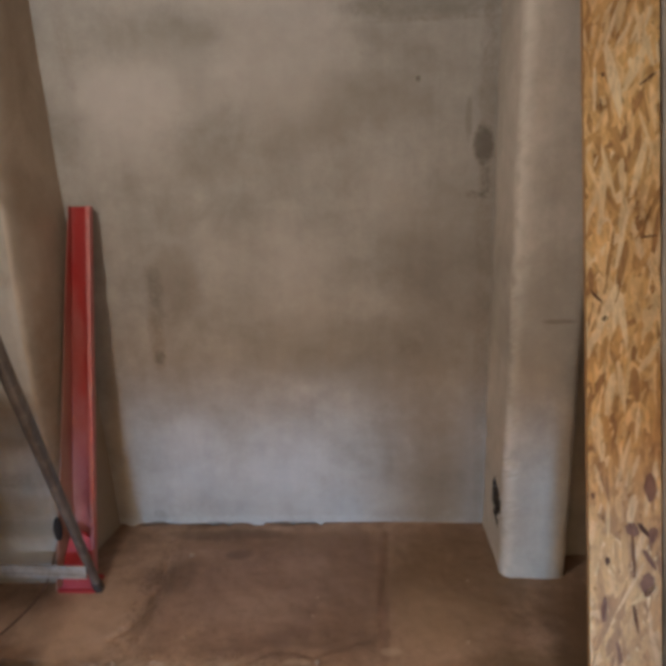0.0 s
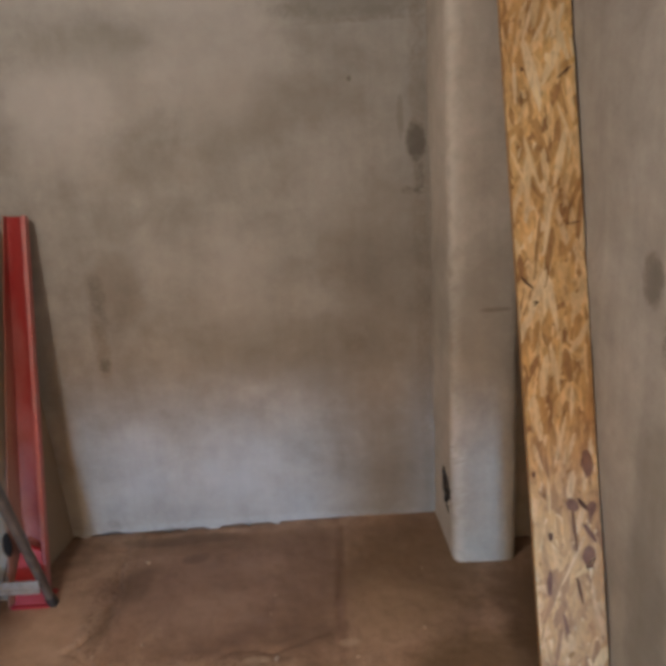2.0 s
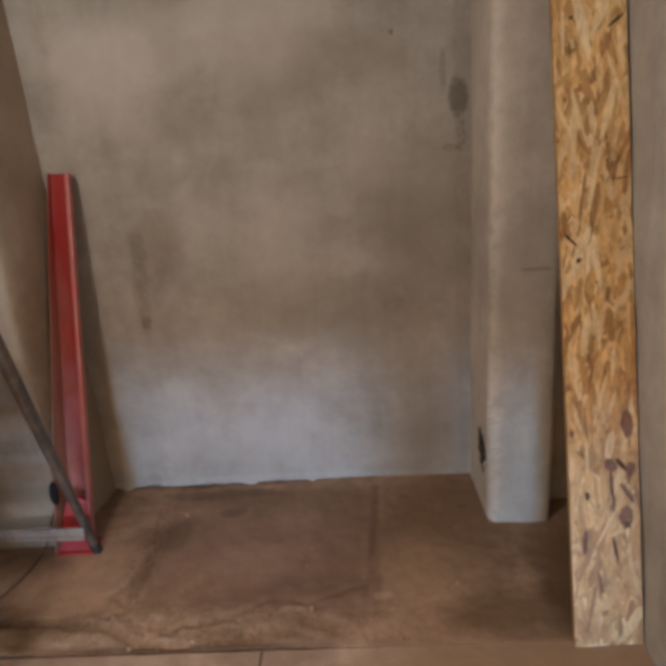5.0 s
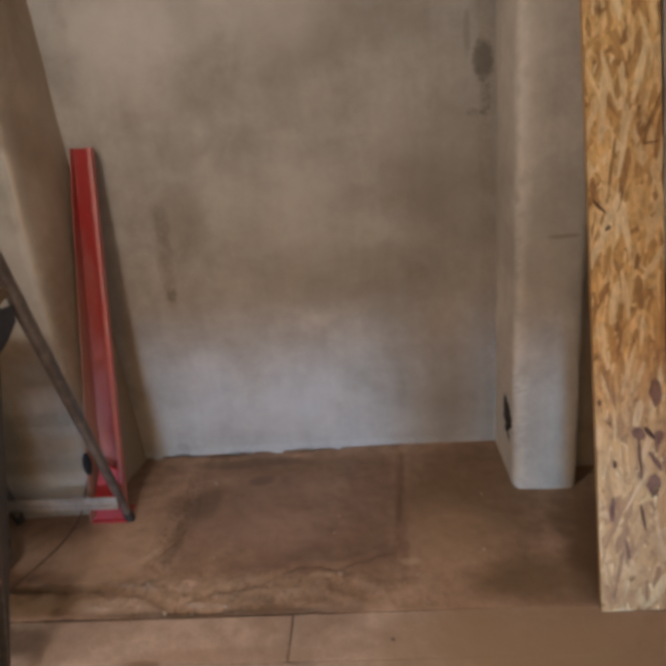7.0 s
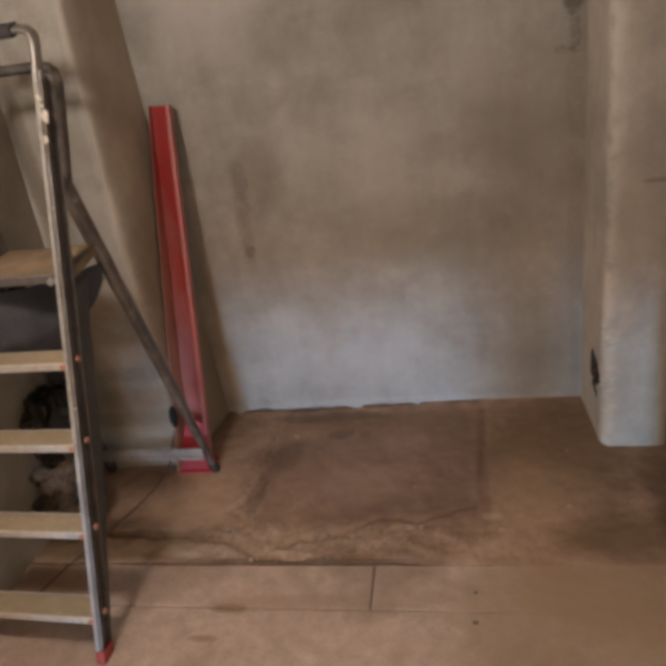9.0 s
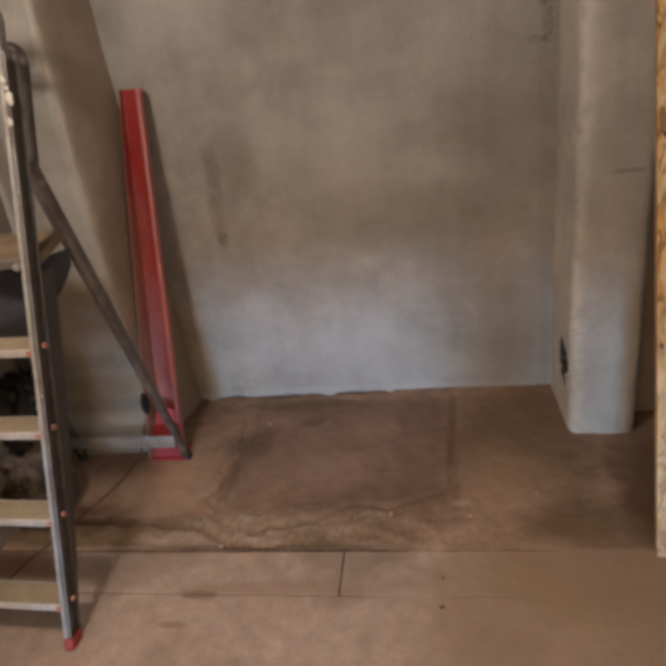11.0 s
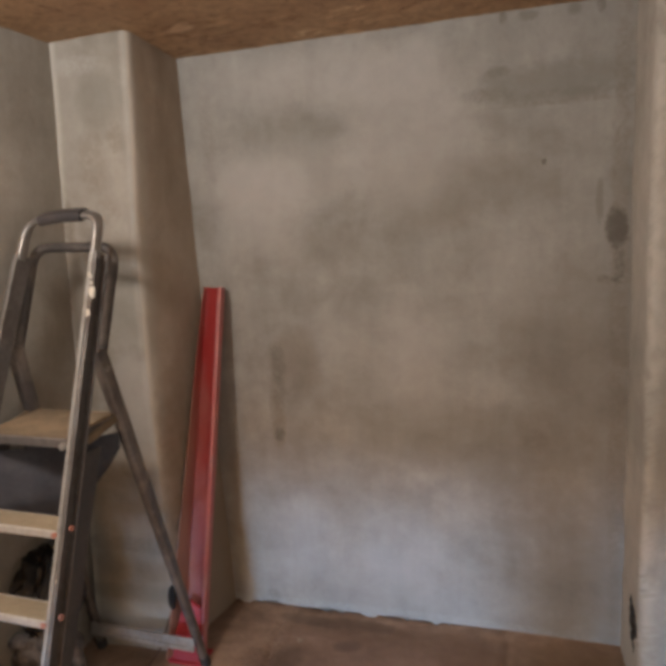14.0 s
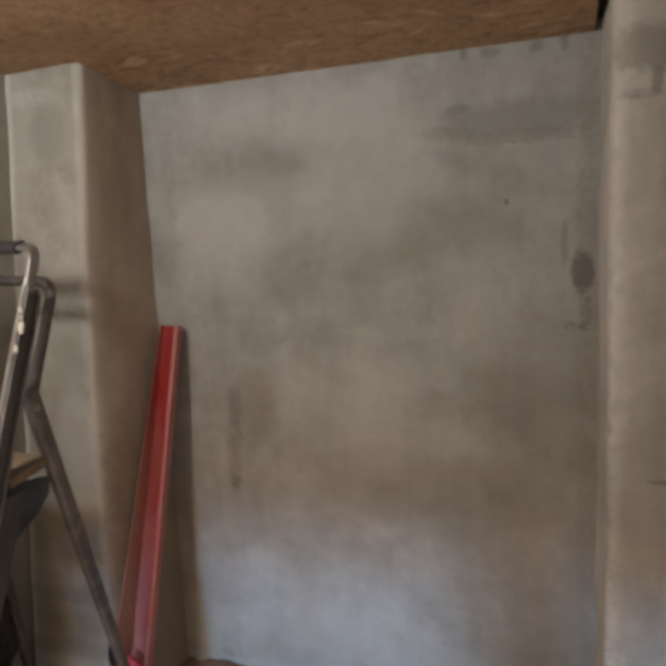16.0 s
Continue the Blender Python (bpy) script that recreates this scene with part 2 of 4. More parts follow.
mat_wall_r = plaster("grey_side_plaster", (0.26, 0.234, 0.20), (0.35, 0.322, 0.283), (0.44, 0.41, 0.365), [
    ((2.52, 1.27), (0.05, 0.06), STAIN_AND_SHADE, 0.6, 0.8),
    ((2.40, 1.15), (0.05, 0.07), STAIN_AND_SHADE, 0.5, 0.8),
    ((2.45, 0.5), (0.10, 0.4), SLATE, 0.5, 0.9),
], axes=("Y", "Z"), seed=20.0)
mat_room = plaster("room_plaster", (0.42, 0.39, 0.35), (0.5, 0.47, 0.43), (0.58, 0.55, 0.5), seed=33.0)


def floor_material(name, base, dark, light, patches=(), crumbly=None):
    m, nt, bsdf = material(name)
    tc = nt.nodes.new("ShaderNodeTexCoord")
    p = tc.outputs["Object"]
    clouds = noise_tex(nt, p, 2.6, 6, 0.6, 0.8)
    fine = noise_tex(nt, p, 19, 5, 0.65)
    grain = noise_tex(nt, p, 110, 3, 0.6)
    col = ramp(nt, clouds, [(0.33, dark), (0.5, base), (0.68, light)])
    col = mix(nt, 0.6, col, ramp(nt, fine, [(0.3, (0.72,)), (0.7, (1.2,))]), "MULTIPLY")
    col = mix(nt, 0.4, col, ramp(nt, grain, [(0.3, (0.75,)), (0.7, (1.2,))]), "MULTIPLY")
    xyz = node(nt, "ShaderNodeSeparateXYZ", Vector=p)
    wob = noise_tex(nt, p, 12, 6, 0.7)
    wide = noise_tex(nt, p, 4.5, 6, 0.68)
    for centre, size, colour, strength, soft in patches:
        mask = maths(nt, "MULTIPLY", spot(nt, xyz, ("X", "Y"), centre, size, wide if min(size) > 0.06 else wob, soft, 3.0 if min(size) > 0.06 else 1.8), strength)
        col = mix(nt, mask, col, colour)
    nt.links.new(col, bsdf.inputs["Base Color"])
    bsdf.inputs["Roughness"].default_value = 0.88
    bsdf.inputs["Specular IOR Level"].default_value = 0.3
    height = maths(nt, "ADD", maths(nt, "MULTIPLY", fine, 0.7), maths(nt, "MULTIPLY", grain, 0.2))
    if crumbly:
        lumps = noise_tex(nt, p, 42, 6, 0.7, 0.6)
        zone = maths(nt, "ADD", spot(nt, xyz, ("X", "Y"), *crumbly[0], wide, 0.8, 3.0), spot(nt, xyz, ("X", "Y"), *crumbly[1], wide, 0.8, 3.0), True)
        col = mix(nt, zone, col, mix(nt, 1.0, col, ramp(nt, lumps, [(0.34, (0.66, 0.62, 0.58)), (0.48, (0.98,)), (0.66, (1.16,))]), "MULTIPLY"))
        nt.links.new(col, bsdf.inputs["Base Color"])
        height = maths(nt, "ADD", height, maths(nt, "MULTIPLY", maths(nt, "MULTIPLY", lumps, zone), 2.2))
    bump(nt, bsdf, height, 0.6, 0.008)
    return m


EARTH, MUD, DUST = (0.359, 0.231, 0.156), (0.208, 0.131, 0.090), (0.500, 0.343, 0.245)
mat_floor = floor_material("rough_concrete_floor", (0.350, 0.232, 0.160), (0.240, 0.153, 0.103), (0.445, 0.305, 0.218), [
    ((-0.57, 3.17), (0.43, 0.35), (0.205, 0.130, 0.102), 0.70, 1.0),
    ((-0.25, 3.12), (0.12, 0.33), MUD, 0.55, 0.5),
    ((-0.135, 3.15), (0.022, 0.34), (0.150, 0.082, 0.058), 0.6, 1.0),
    ((-0.45, 3.45), (0.55, 0.06), MUD, 0.6, 0.8),
    ((0.36, 2.75), (0.26, 0.10), (0.165, 0.105, 0.056), 0.8, 1.0),
    # painted shade on the floor behind the leaning board
    ((0.55, 2.95), (0.14, 0.34), (0.115, 0.07, 0.038), 0.85, 0.9),
    ((0.14, 3.22), (0.26, 0.30), (0.175, 0.112, 0.066), 0.9, 1.0),
    ((0.08, 2.98), (0.16, 0.14), (0.36, 0.25, 0.16), 0.4, 1.0),
    ((-1.42, 2.775), (0.38, 0.020), (0.12, 0.072, 0.04), 0.8, 0.8),
    # brown strip below the crack, deepened to paint the ladder's shadow
    ((-1.50, 2.70), (0.34, 0.055), (0.185, 0.115, 0.060), 0.85, 0.8),
    ((-1.10, 2.69), (0.16, 0.035), (0.54, 0.41, 0.31), 0.6, 0.9),
    ((-0.75, 2.642), (0.35, 0.012), (0.13, 0.085, 0.055), 0.75, 0.8),
    ((-0.75, 2.74), (0.35, 0.07), (0.44, 0.32, 0.23), 0.5, 0.9),
    ((-0.11, 2.85), (0.035, 0.016), (0.52, 0.40, 0.29), 0.5, 1.0),
    ((-0.42, 2.80), (0.045, 0.014), (0.54, 0.42, 0.31), 0.5, 1.0),
    ((-0.62, 2.70), (0.05, 0.02), (0.20, 0.13, 0.085), 0.5, 1.0),
    ((-1.0, 3.0), (0.03, 0.12), (0.17, 0.11, 0.075), 0.7, 0.8),
    # darker strip of floor along the wall foot
    ((-0.8, 3.50), (0.25, 0.035), (0.14, 0.092, 0.065), 0.7, 0.8),
    ((-1.22, 2.97), (0.20, 0.20), (0.50, 0.345, 0.24), 0.5, 1.0),
    ((-0.60, 3.05), (0.16, 0.10), (0.36, 0.245, 0.18), 0.5, 1.0),
    ((-0.45, 3.28), (0.10, 0.06), (0.36, 0.245, 0.18), 0.4, 1.0),
    ((0.0, 2.98), (0.12, 0.20), (0.42, 0.285, 0.19), 0.25, 1.0),
    ((-0.72, 3.36), (0.05, 0.03), (0.13, 0.085, 0.065), 0.6, 1.0),
    ((-0.93, 3.22), (0.06, 0.10), (0.13, 0.085, 0.06), 0.55, 1.0),
    ((-0.35, 2.90), (0.20, 0.05), (0.15, 0.095, 0.07), 0.4, 1.0),
], (((-0.72, 2.73), (0.48, 0.10)), ((-1.02, 3.05), (0.06, 0.35))))
mat_slab = floor_material("worn_floor_slab", (0.420, 0.312, 0.245), (0.335, 0.244, 0.188), (0.50, 0.385, 0.310), [
    ((0.16, 2.35), (0.40, 0.30), (0.335, 0.235, 0.152), 0.6, 1.0),
    ((-1.62, 2.52), (0.16, 0.12), (0.27, 0.175, 0.11), 0.6, 0.9),
    ((-0.70, 2.47), (0.30, 0.03), (0.30, 0.20, 0.14), 0.4, 1.0),
    ((0.32, 2.52), (0.34, 0.14), (0.335, 0.225, 0.140), 0.75, 1.0),
    ((0.45, 2.2), (0.25, 0.4), (0.335, 0.23, 0.145), 0.6, 1.0),
    ((-0.183, 2.409), (0.009, 0.008), STAIN_AND_SHADE, 0.9, 0.4),
    ((-0.18, 2.52), (0.007, 0.007), STAIN_AND_SHADE, 0.8, 0.4),
    ((-0.95, 2.445), (0.06, 0.018), (0.233, 0.144, 0.090), 0.7, 0.6),
    ((-1.0, 2.33), (0.05, 0.012), (0.250, 0.160, 0.098), 0.6, 0.6),
])
mat_pebble = floor_material("grey_crumbs", (0.34, 0.245, 0.17), (0.25, 0.17, 0.115), (0.42, 0.32, 0.23))


def osb(name, stops, rough=0.62, patchy=0.75, dust_and_daylight=0.0):
    m, nt, bsdf = material(name)
    tc = nt.nodes.new("ShaderNodeTexCoord")
    geo = nt.nodes.new("ShaderNodeNewGeometry")
    info = nt.nodes.new("ShaderNodeObjectInfo")
    col = ramp(nt, maths(nt, "FRACT", maths(nt, "ADD", geo.outputs["Random Per Island"], info.outputs["Random"])), stops)
    fibre = noise_tex(nt, stretched(nt, tc.outputs["Object"], (1.0, 1.0, 0.16)), 120, 4, 0.62, 0.6)
    wide = noise_tex(nt, stretched(nt, tc.outputs["Object"], (1.0, 1.0, 0.45)), 26, 5, 0.66)
    broad = noise_tex(nt, tc.outputs["Object"], 4.0, 4, 0.6)
    col = mix(nt, 0.75, col, ramp(nt, fibre, [(0.30, (0.66,)), (0.5, (1.0,)), (0.7, (1.22,))]), "MULTIPLY")
    col = mix(nt, patchy, col, ramp(nt, wide, [(0.34, (0.58, 0.50, 0.44)), (0.48, (0.98,)), (0.66, (1.2,))]), "MULTIPLY")
    col = mix(nt, 0.8, col, ramp(nt, broad, [(0.36, (0.84, 0.76, 0.72)), (0.58, (1.08,))]), "MULTIPLY")
    # paler pinkish lower end: paints the low daylight on the board
    if dust_and_daylight:
        xyz = node(nt, "ShaderNodeSeparateXYZ", Vector=tc.outputs["Object"])
        low = maths(nt, "ADD", xyz.outputs["Z"], maths(nt, "MULTIPLY", maths(nt, "SUBTRACT", broad, 0.5), 0.9))
        mask = node(nt, "ShaderNodeMapRange", Value=low, From_Min=0.95, From_Max=0.35, To_Min=0.0, To_Max=dust_and_daylight).outputs[0]
        col = mix(nt, mask, col, mix(nt, 0.5, col, (0.42, 0.27, 0.21)))
    nt.links.new(col, bsdf.inputs["Base Color"])
    bsdf.inputs["Roughness"].default_value = rough
    bump(nt, bsdf, fibre, 0.35, 0.003)
    return m


mat_osb = osb("osb_strands", [(0.0, (0.34, 0.18, 0.072)), (0.2, (0.50, 0.295, 0.112)), (0.45, (0.63, 0.392, 0.155)), (0.75, (0.71, 0.475, 0.21)), (1.0, (0.78, 0.58, 0.32))], dust_and_daylight=0.6)
mat_osb_pale = osb("osb_pale_strands", [(0.0, (0.68, 0.50, 0.26)), (1.0, (0.80, 0.65, 0.41))], patchy=0.3)
mat_osb_dark = osb("osb_bark_strands", [(0.0, (0.075, 0.028, 0.012)), (1.0, (0.20, 0.085, 0.035))])
mat_osb_red = osb("osb_red_brown_strands", [(0.0, (0.20, 0.10, 0.065)), (1.0, (0.28, 0.15, 0.095))])
mat_osb_base = osb("osb_board", [(0.0, (0.36, 0.20, 0.075)), (1.0, (0.36, 0.20, 0.075))])
mat_ceil = osb("brown_chipboard", [(0.0, (0.29, 0.166, 0.083)), (0.45, (0.37, 0.222, 0.114)), (0.85, (0.43, 0.268, 0.145)), (1.0, (0.57, 0.385, 0.23))], 0.75)


def metal(name, colour, metallic, rough, dirt, dirt_amount):
    m, nt, bsdf = material(name)
    tc = nt.nodes.new("ShaderNodeTexCoord")
    n1 = noise_tex(nt, tc.outputs["Object"], 9, 5, 0.65)
    n2 = noise_tex(nt, tc.outputs["Object"], 70, 3, 0.6)
    mask = maths(nt, "MULTIPLY", ramp(nt, n1, [(0.42, (0.0,)), (0.62, (1.0,))]), dirt_amount)
    col = mix(nt, mask, colour, dirt)
    col = mix(nt, 0.5, col, ramp(nt, n2, [(0.3, (0.75,)), (0.7, (1.15,))]), "MULTIPLY")
    nt.links.new(col, bsdf.inputs["Base Color"])
    bsdf.inputs["Metallic"].default_value = metallic
    nt.links.new(ramp(nt, n1, [(0.3, (rough,)), (0.7, (min(1.0, rough + 0.25),))]), bsdf.inputs["Roughness"])
    bump(nt, bsdf, n2, 0.15, 0.002)
    return m


mat_alu = metal("scuffed_aluminium", (0.50, 0.48, 0.45), 0.85, 0.33, (0.27, 0.23, 0.185), 0.7)
mat_hoop = metal("tarnished_tube", (0.36, 0.335, 0.31), 0.8, 0.34, (0.20, 0.165, 0.14), 0.7)
mat_tube = metal("dark_tube", (0.085, 0.075, 0.07), 0.5, 0.42, (0.20, 0.165, 0.14), 0.75)
mat_leg = metal("scuffed_dark_leg", (0.15, 0.13, 0.12), 0.6, 0.42, (0.30, 0.25, 0.21), 0.8)
# grimy aluminium, darkened to paint the shadowed side of the stile
mat_stile = metal("grimy_shaded_aluminium", (0.20, 0.18, 0.165), 0.7, 0.5, (0.13, 0.105, 0.09), 0.7)
mat_bar = metal("dusty_bar", (0.43, 0.40, 0.37), 0.5, 0.5, (0.27, 0.22, 0.18), 0.7)
mat_cable = metal("brown_cable", (0.15, 0.085, 0.06), 0.0, 0.6, (0.20, 0.12, 0.09), 0.5)
# dark tone of the plate that draws the stile's shadow
mat_shade_plate = metal("shade_plate_dark", (0.075, 0.067, 0.066), 0.2, 0.6, (0.14, 0.115, 0.10), 0.6)
mat_deck = metal("brown_dusty_deck", (0.17, 0.118, 0.07), 0.0, 0.7, (0.33, 0.245, 0.15), 0.5)
mat_tread = metal("dusty_tread", (0.30, 0.235, 0.150), 0.0, 0.8, (0.39, 0.315, 0.215), 0.7)
mat_tread_edge = metal("worn_step_edge", (0.62, 0.59, 0.54), 0.5, 0.5, (0.45, 0.36, 0.27), 0.5)
mat_red = metal("red_paint", (0.46, 0.030, 0.034), 0.0, 0.45, (0.36, 0.035, 0.036), 0.6)
mat_red_edge = metal("scuffed_red_paint", (0.50, 0.15, 0.14), 0.0, 0.5, (0.46, 0.22, 0.20), 0.7)


def dusty_red(name, dust_and_daylight, across, start):
    """Deep red paint under a dusting of plaster that lies thicker low down and towards the open edge: across is that
    way, per metre.
    """
    m, nt, bsdf = material(name)
    tc = nt.nodes.new("ShaderNodeTexCoord")
    p = tc.outputs["Object"]
    xyz = node(nt, "ShaderNodeSeparateXYZ", Vector=p)
    cloud = noise_tex(nt, stretched(nt, p, (1, 1, 0.35)), 11, 5, 0.62)
    fine = noise_tex(nt, p, 85, 3, 0.6)
    low = maths(nt, "MULTIPLY", maths(nt, "SUBTRACT", 1.2, xyz.outputs["Z"]), 0.62)
    edge = maths(nt, "ADD", maths(nt, "MULTIPLY", xyz.outputs["X"], across[0]), maths(nt, "MULTIPLY", xyz.outputs["Y"], across[1]))
    edge = maths(nt, "SUBTRACT", maths(nt, "ADD", edge, maths(nt, "MULTIPLY", xyz.outputs["Z"], across[2])), start)
    mask = maths(nt, "ADD", maths(nt, "ADD", low, edge), maths(nt, "MULTIPLY", maths(nt, "SUBTRACT", cloud, 0.5), 1.1))
    mask = ramp(nt, mask, [(0.05, (0.0,)), (0.95, (0.85,))])
    col = mix(nt, mask, (0.31, 0.020, 0.018), dust_and_daylight)
    col = mix(nt, 0.4, col, ramp(nt, fine, [(0.3, (0.8,)), (0.7, (1.15,))]), "MULTIPLY")
    nt.links.new(col, bsdf.inputs["Base Color"])
    nt.links.new(ramp(nt, mask, [(0.0, (0.42,)), (0.8, (0.85,))]), bsdf.inputs["Roughness"])
    bump(nt, bsdf, fine, 0.15, 0.002)
    return m


mat_red_web = dusty_red("dusty_red_paint", (0.42, 0.20, 0.17), (-7.0, 0.0, 0.38), 9.12)
mat_red_flange = dusty_red("dust_covered_red_paint", (0.43, 0.27, 0.205), (0.0, -8.0, 1.76), -25.80)
mat_plug = metal("salmon_plastic", (0.50, 0.20, 0.14), 0.0, 0.5, (0.40, 0.22, 0.17), 0.5)
mat_foot = metal("red_rubber", (0.33, 0.05, 0.04), 0.0, 0.6, (0.3, 0.12, 0.1), 0.5)
mat_black = metal("black_rubber", (0.035, 0.03, 0.03), 0.0, 0.6, (0.09, 0.07, 0.06), 0.5)
# near black for the dark gap beside the channel
mat_gap_shade = metal("gap_shade_black", (0.008, 0.007, 0.007), 0.0, 0.8, (0.015, 0.012, 0.012), 0.5)
mat_sheet = metal("slate_sheet", (0.046, 0.046, 0.054), 0.0, 0.9, (0.075, 0.071, 0.076), 0.6)
mat_sack = metal("black_plastic", (0.008, 0.007, 0.007), 0.0, 0.35, (0.03, 0.025, 0.022), 0.5)
mat_rag = metal("grey_rubble_sack", (0.022, 0.018, 0.016), 0.0, 0.5, (0.24, 0.20, 0.18), 0.75)
mat_drip = metal("dried_plaster", (0.62, 0.56, 0.47), 0.0, 0.9, (0.5, 0.44, 0.36), 0.5)
# broken mortar inside the chipped hole, blackened to paint the hole's shade
mat_cavity = metal("dark_mortar_and_hole_shade", (0.045, 0.035, 0.028), 0.0, 0.95, (0.08, 0.06, 0.045), 0.5)
# near black that paints the shade inside the ceiling slot
mat_slot_shade = metal("slot_shade_black", (0.006, 0.005, 0.005), 0.0, 0.95, (0.010, 0.009, 0.008), 0.5)


# ---- builders ----
def mesh_object(name, bm, mats, smooth=None):
    me = bpy.data.meshes.new(name)
    bmesh.ops.recalc_face_normals(bm, faces=bm.faces)
    bm.to_mesh(me)
    bm.free()
    for m in mats if isinstance(mats, (list, tuple)) else [mats]:
        me.materials.append(m)
    if smooth is not None:
        for f in me.polygons:
            f.use_smooth = True
        me.set_sharp_from_angle(angle=radians(smooth))
    return new(name, me)


def part(name, bm, mats, parent, label="", smooth=None):
    ob = mesh_object(name, bm, mats, smooth)
    ob.parent = parent
    ob.matrix_parent_inverse = parent.matrix_world.inverted()
    return tagged(ob, label)


def thing(name, at, label, category, group=""):
    e = new(name)
    e.location = at
    e.empty_display_size = 0.1
    bpy.context.view_layer.update()
    return tagged(e, label, category, group)


def n3(x, y, z, f, seed=0.0):
    return noise.noise(Vector((x * f + seed, y * f - seed, z * f + 2 * seed)))


def lerp_track(track, z):
    """The value at height z of a track of (z, value)."""
    if z <= track[0][0]:
        return track[0][1]
    for (z0, v0), (z1, v1) in zip(track, track[1:]):
        if z <= z1:
            return v0 + (v1 - v0) * (z - z0) / (z1 - z0)
    return track[-1][1]


def relief_wall(name, corners, top, mat, back, step=0.03, rough=0.004, dent=None, foot=0.0, label="", bottom=-0.05, after=None):
    """A plastered wall: corners are (x track, y track, radius) by height; rough and uneven, with real thickness along back."""
    bm = bmesh.new()
    zs = [bottom] + [i * step for i in range(0, int(top / step) + 1)] + [top]
    zs = sorted(set(round(z, 4) for z in zs))
    rows = []
    for z in zs:
        base = [Vector((lerp_track(cx, z), lerp_track(cy, z), z)) for cx, cy, r in corners]
        line = [base[0]]
        for i in range(1, len(base) - 1):
            r = corners[i][2]
            r = r * (1 + 0.5 * n3(base[i].x, base[i].y, z, 4.0, i))
            a = base[i] + (base[i - 1] - base[i]).normalized() * r
            b = base[i] + (base[i + 1] - base[i]).normalized() * r
            for t in (0.0, 0.25, 0.5, 0.75, 1.0):
                line.append(a * (1 - t) ** 2 + base[i] * 2 * t * (1 - t) + b * t * t)
        line.append(base[-1])
        rows.append(line)
    ref = rows[len(rows) // 2]
    counts = [max(1, int((b - a).length / step)) for a, b in zip(ref, ref[1:])]
    grid, sunk = [], set()
    for line in rows:
        pts = []
        for a, b, c in zip(line, line[1:], counts):
            side = (b - a).cross(Vector((0, 0, 1))).normalized()
            for k in range(c):
                pts.append((a.lerp(b, k / c), side))
        pts.append((line[-1], side))
        row = []
        for p, side in pts:
            d = rough * (n3(p.x, p.y, p.z, 2.6, 1.0) * 1.3 + n3(p.x, p.y, p.z, 8.0, 5.0) * 0.6 + n3(p.x, p.y, p.z, 23.0, 9.0) * 0.25)
            q = p + side * d
            if dent:
                deep = dent(p)
                q = q - side * deep
            if foot and p.z <= 0.0005:
                lift = 0.016 * min(1.0, max(0.0, (p.x + 1.1) / 1.2)) + foot * (0.55 + 1.2 * n3(p.x, p.y, 0, 11.0, 4.0) + 0.9 * n3(p.x, p.y, 0, 34.0, 2.0))
                lift += 0.026 * math.exp(-((p.x + 1.12) / 0.045) ** 2)
                q.z = bottom if p.z < -0.001 else max(0.003, lift)
                q = q + side * (0.006 * n3(p.x, 0, 0, 20.0, 6.0) if p.z > -0.001 else -0.10)
            row.append(bm.verts.new(q))
            if dent and deep > 0.1:
                sunk.add(row[-1])
        grid.append(row)
    turn = sum(counts[:3]) if after else 10 ** 6
    faces = []
    for r0, r1 in zip(grid, grid[1:]):
        for i in range(len(r0) - 1):
            faces.append(bm.faces.new((r0[i], r0[i + 1], r1[i + 1], r1[i])))
            if any(v in sunk for v in faces[-1].verts):
                faces[-1].material_index = 1
            elif i >= turn:
                faces[-1].material_index = 2
    ext = bmesh.ops.extrude_face_region(bm, geom=faces)
    moved = [g for g in ext["geom"] if isinstance(g, bmesh.types.BMVert)]
    bmesh.ops.translate(bm, verts=moved, vec=Vector(back))
    return tagged(mesh_object(name, bm, [mat, mat_cavity, after or mat], 50), label, "wall", kind="structure")


def box(bm, lo, hi, bevel=0.0):
    made = bmesh.ops.create_cube(bm, size=1.0)["verts"]
    lo, hi = Vector(lo), Vector(hi)
    for v in made:
        v.co = Vector(((v.co.x + 0.5) * (hi.x - lo.x) + lo.x, (v.co.y + 0.5) * (hi.y - lo.y) + lo.y, (v.co.z + 0.5) * (hi.z - lo.z) + lo.z))
    if bevel:
        edges = list({e for v in made for e in v.link_edges})
        bmesh.ops.bevel(bm, geom=edges, offset=bevel, segments=2, affect="EDGES", profile=0.6)


def extrude(bm, profile, a, b, xdir):
    """A closed profile (x, y) carried from a to b."""
    a, b = Vector(a), Vector(b)
    t = (b - a).normalized()
    x = (Vector(xdir) - t * Vector(xdir).dot(t)).normalized()
    y = t.cross(x)
    ends = [[bm.verts.new(p + x * u + y * v) for u, v in profile] for p in (a, b)]
    n = len(profile)
    for i in range(n):
        bm.faces.new((ends[0][i], ends[0][(i + 1) % n], ends[1][(i + 1) % n], ends[1][i]))
    bm.faces.new(ends[0][::-1])
    bm.faces.new(ends[1])


def rounded(w, d, r=0.003):
    """The outline of a bar w by d with rounded corners."""
    out = []
    for sx, sy, a0 in ((1, 1, 0), (-1, 1, 90), (-1, -1, 180), (1, -1, 270)):
        for k in range(3):
            a = radians(a0 + 45 * k)
            out.append((sx * (w / 2 - r) + r * math.cos(a), sy * (d / 2 - r) + r * math.sin(a)))
    return out


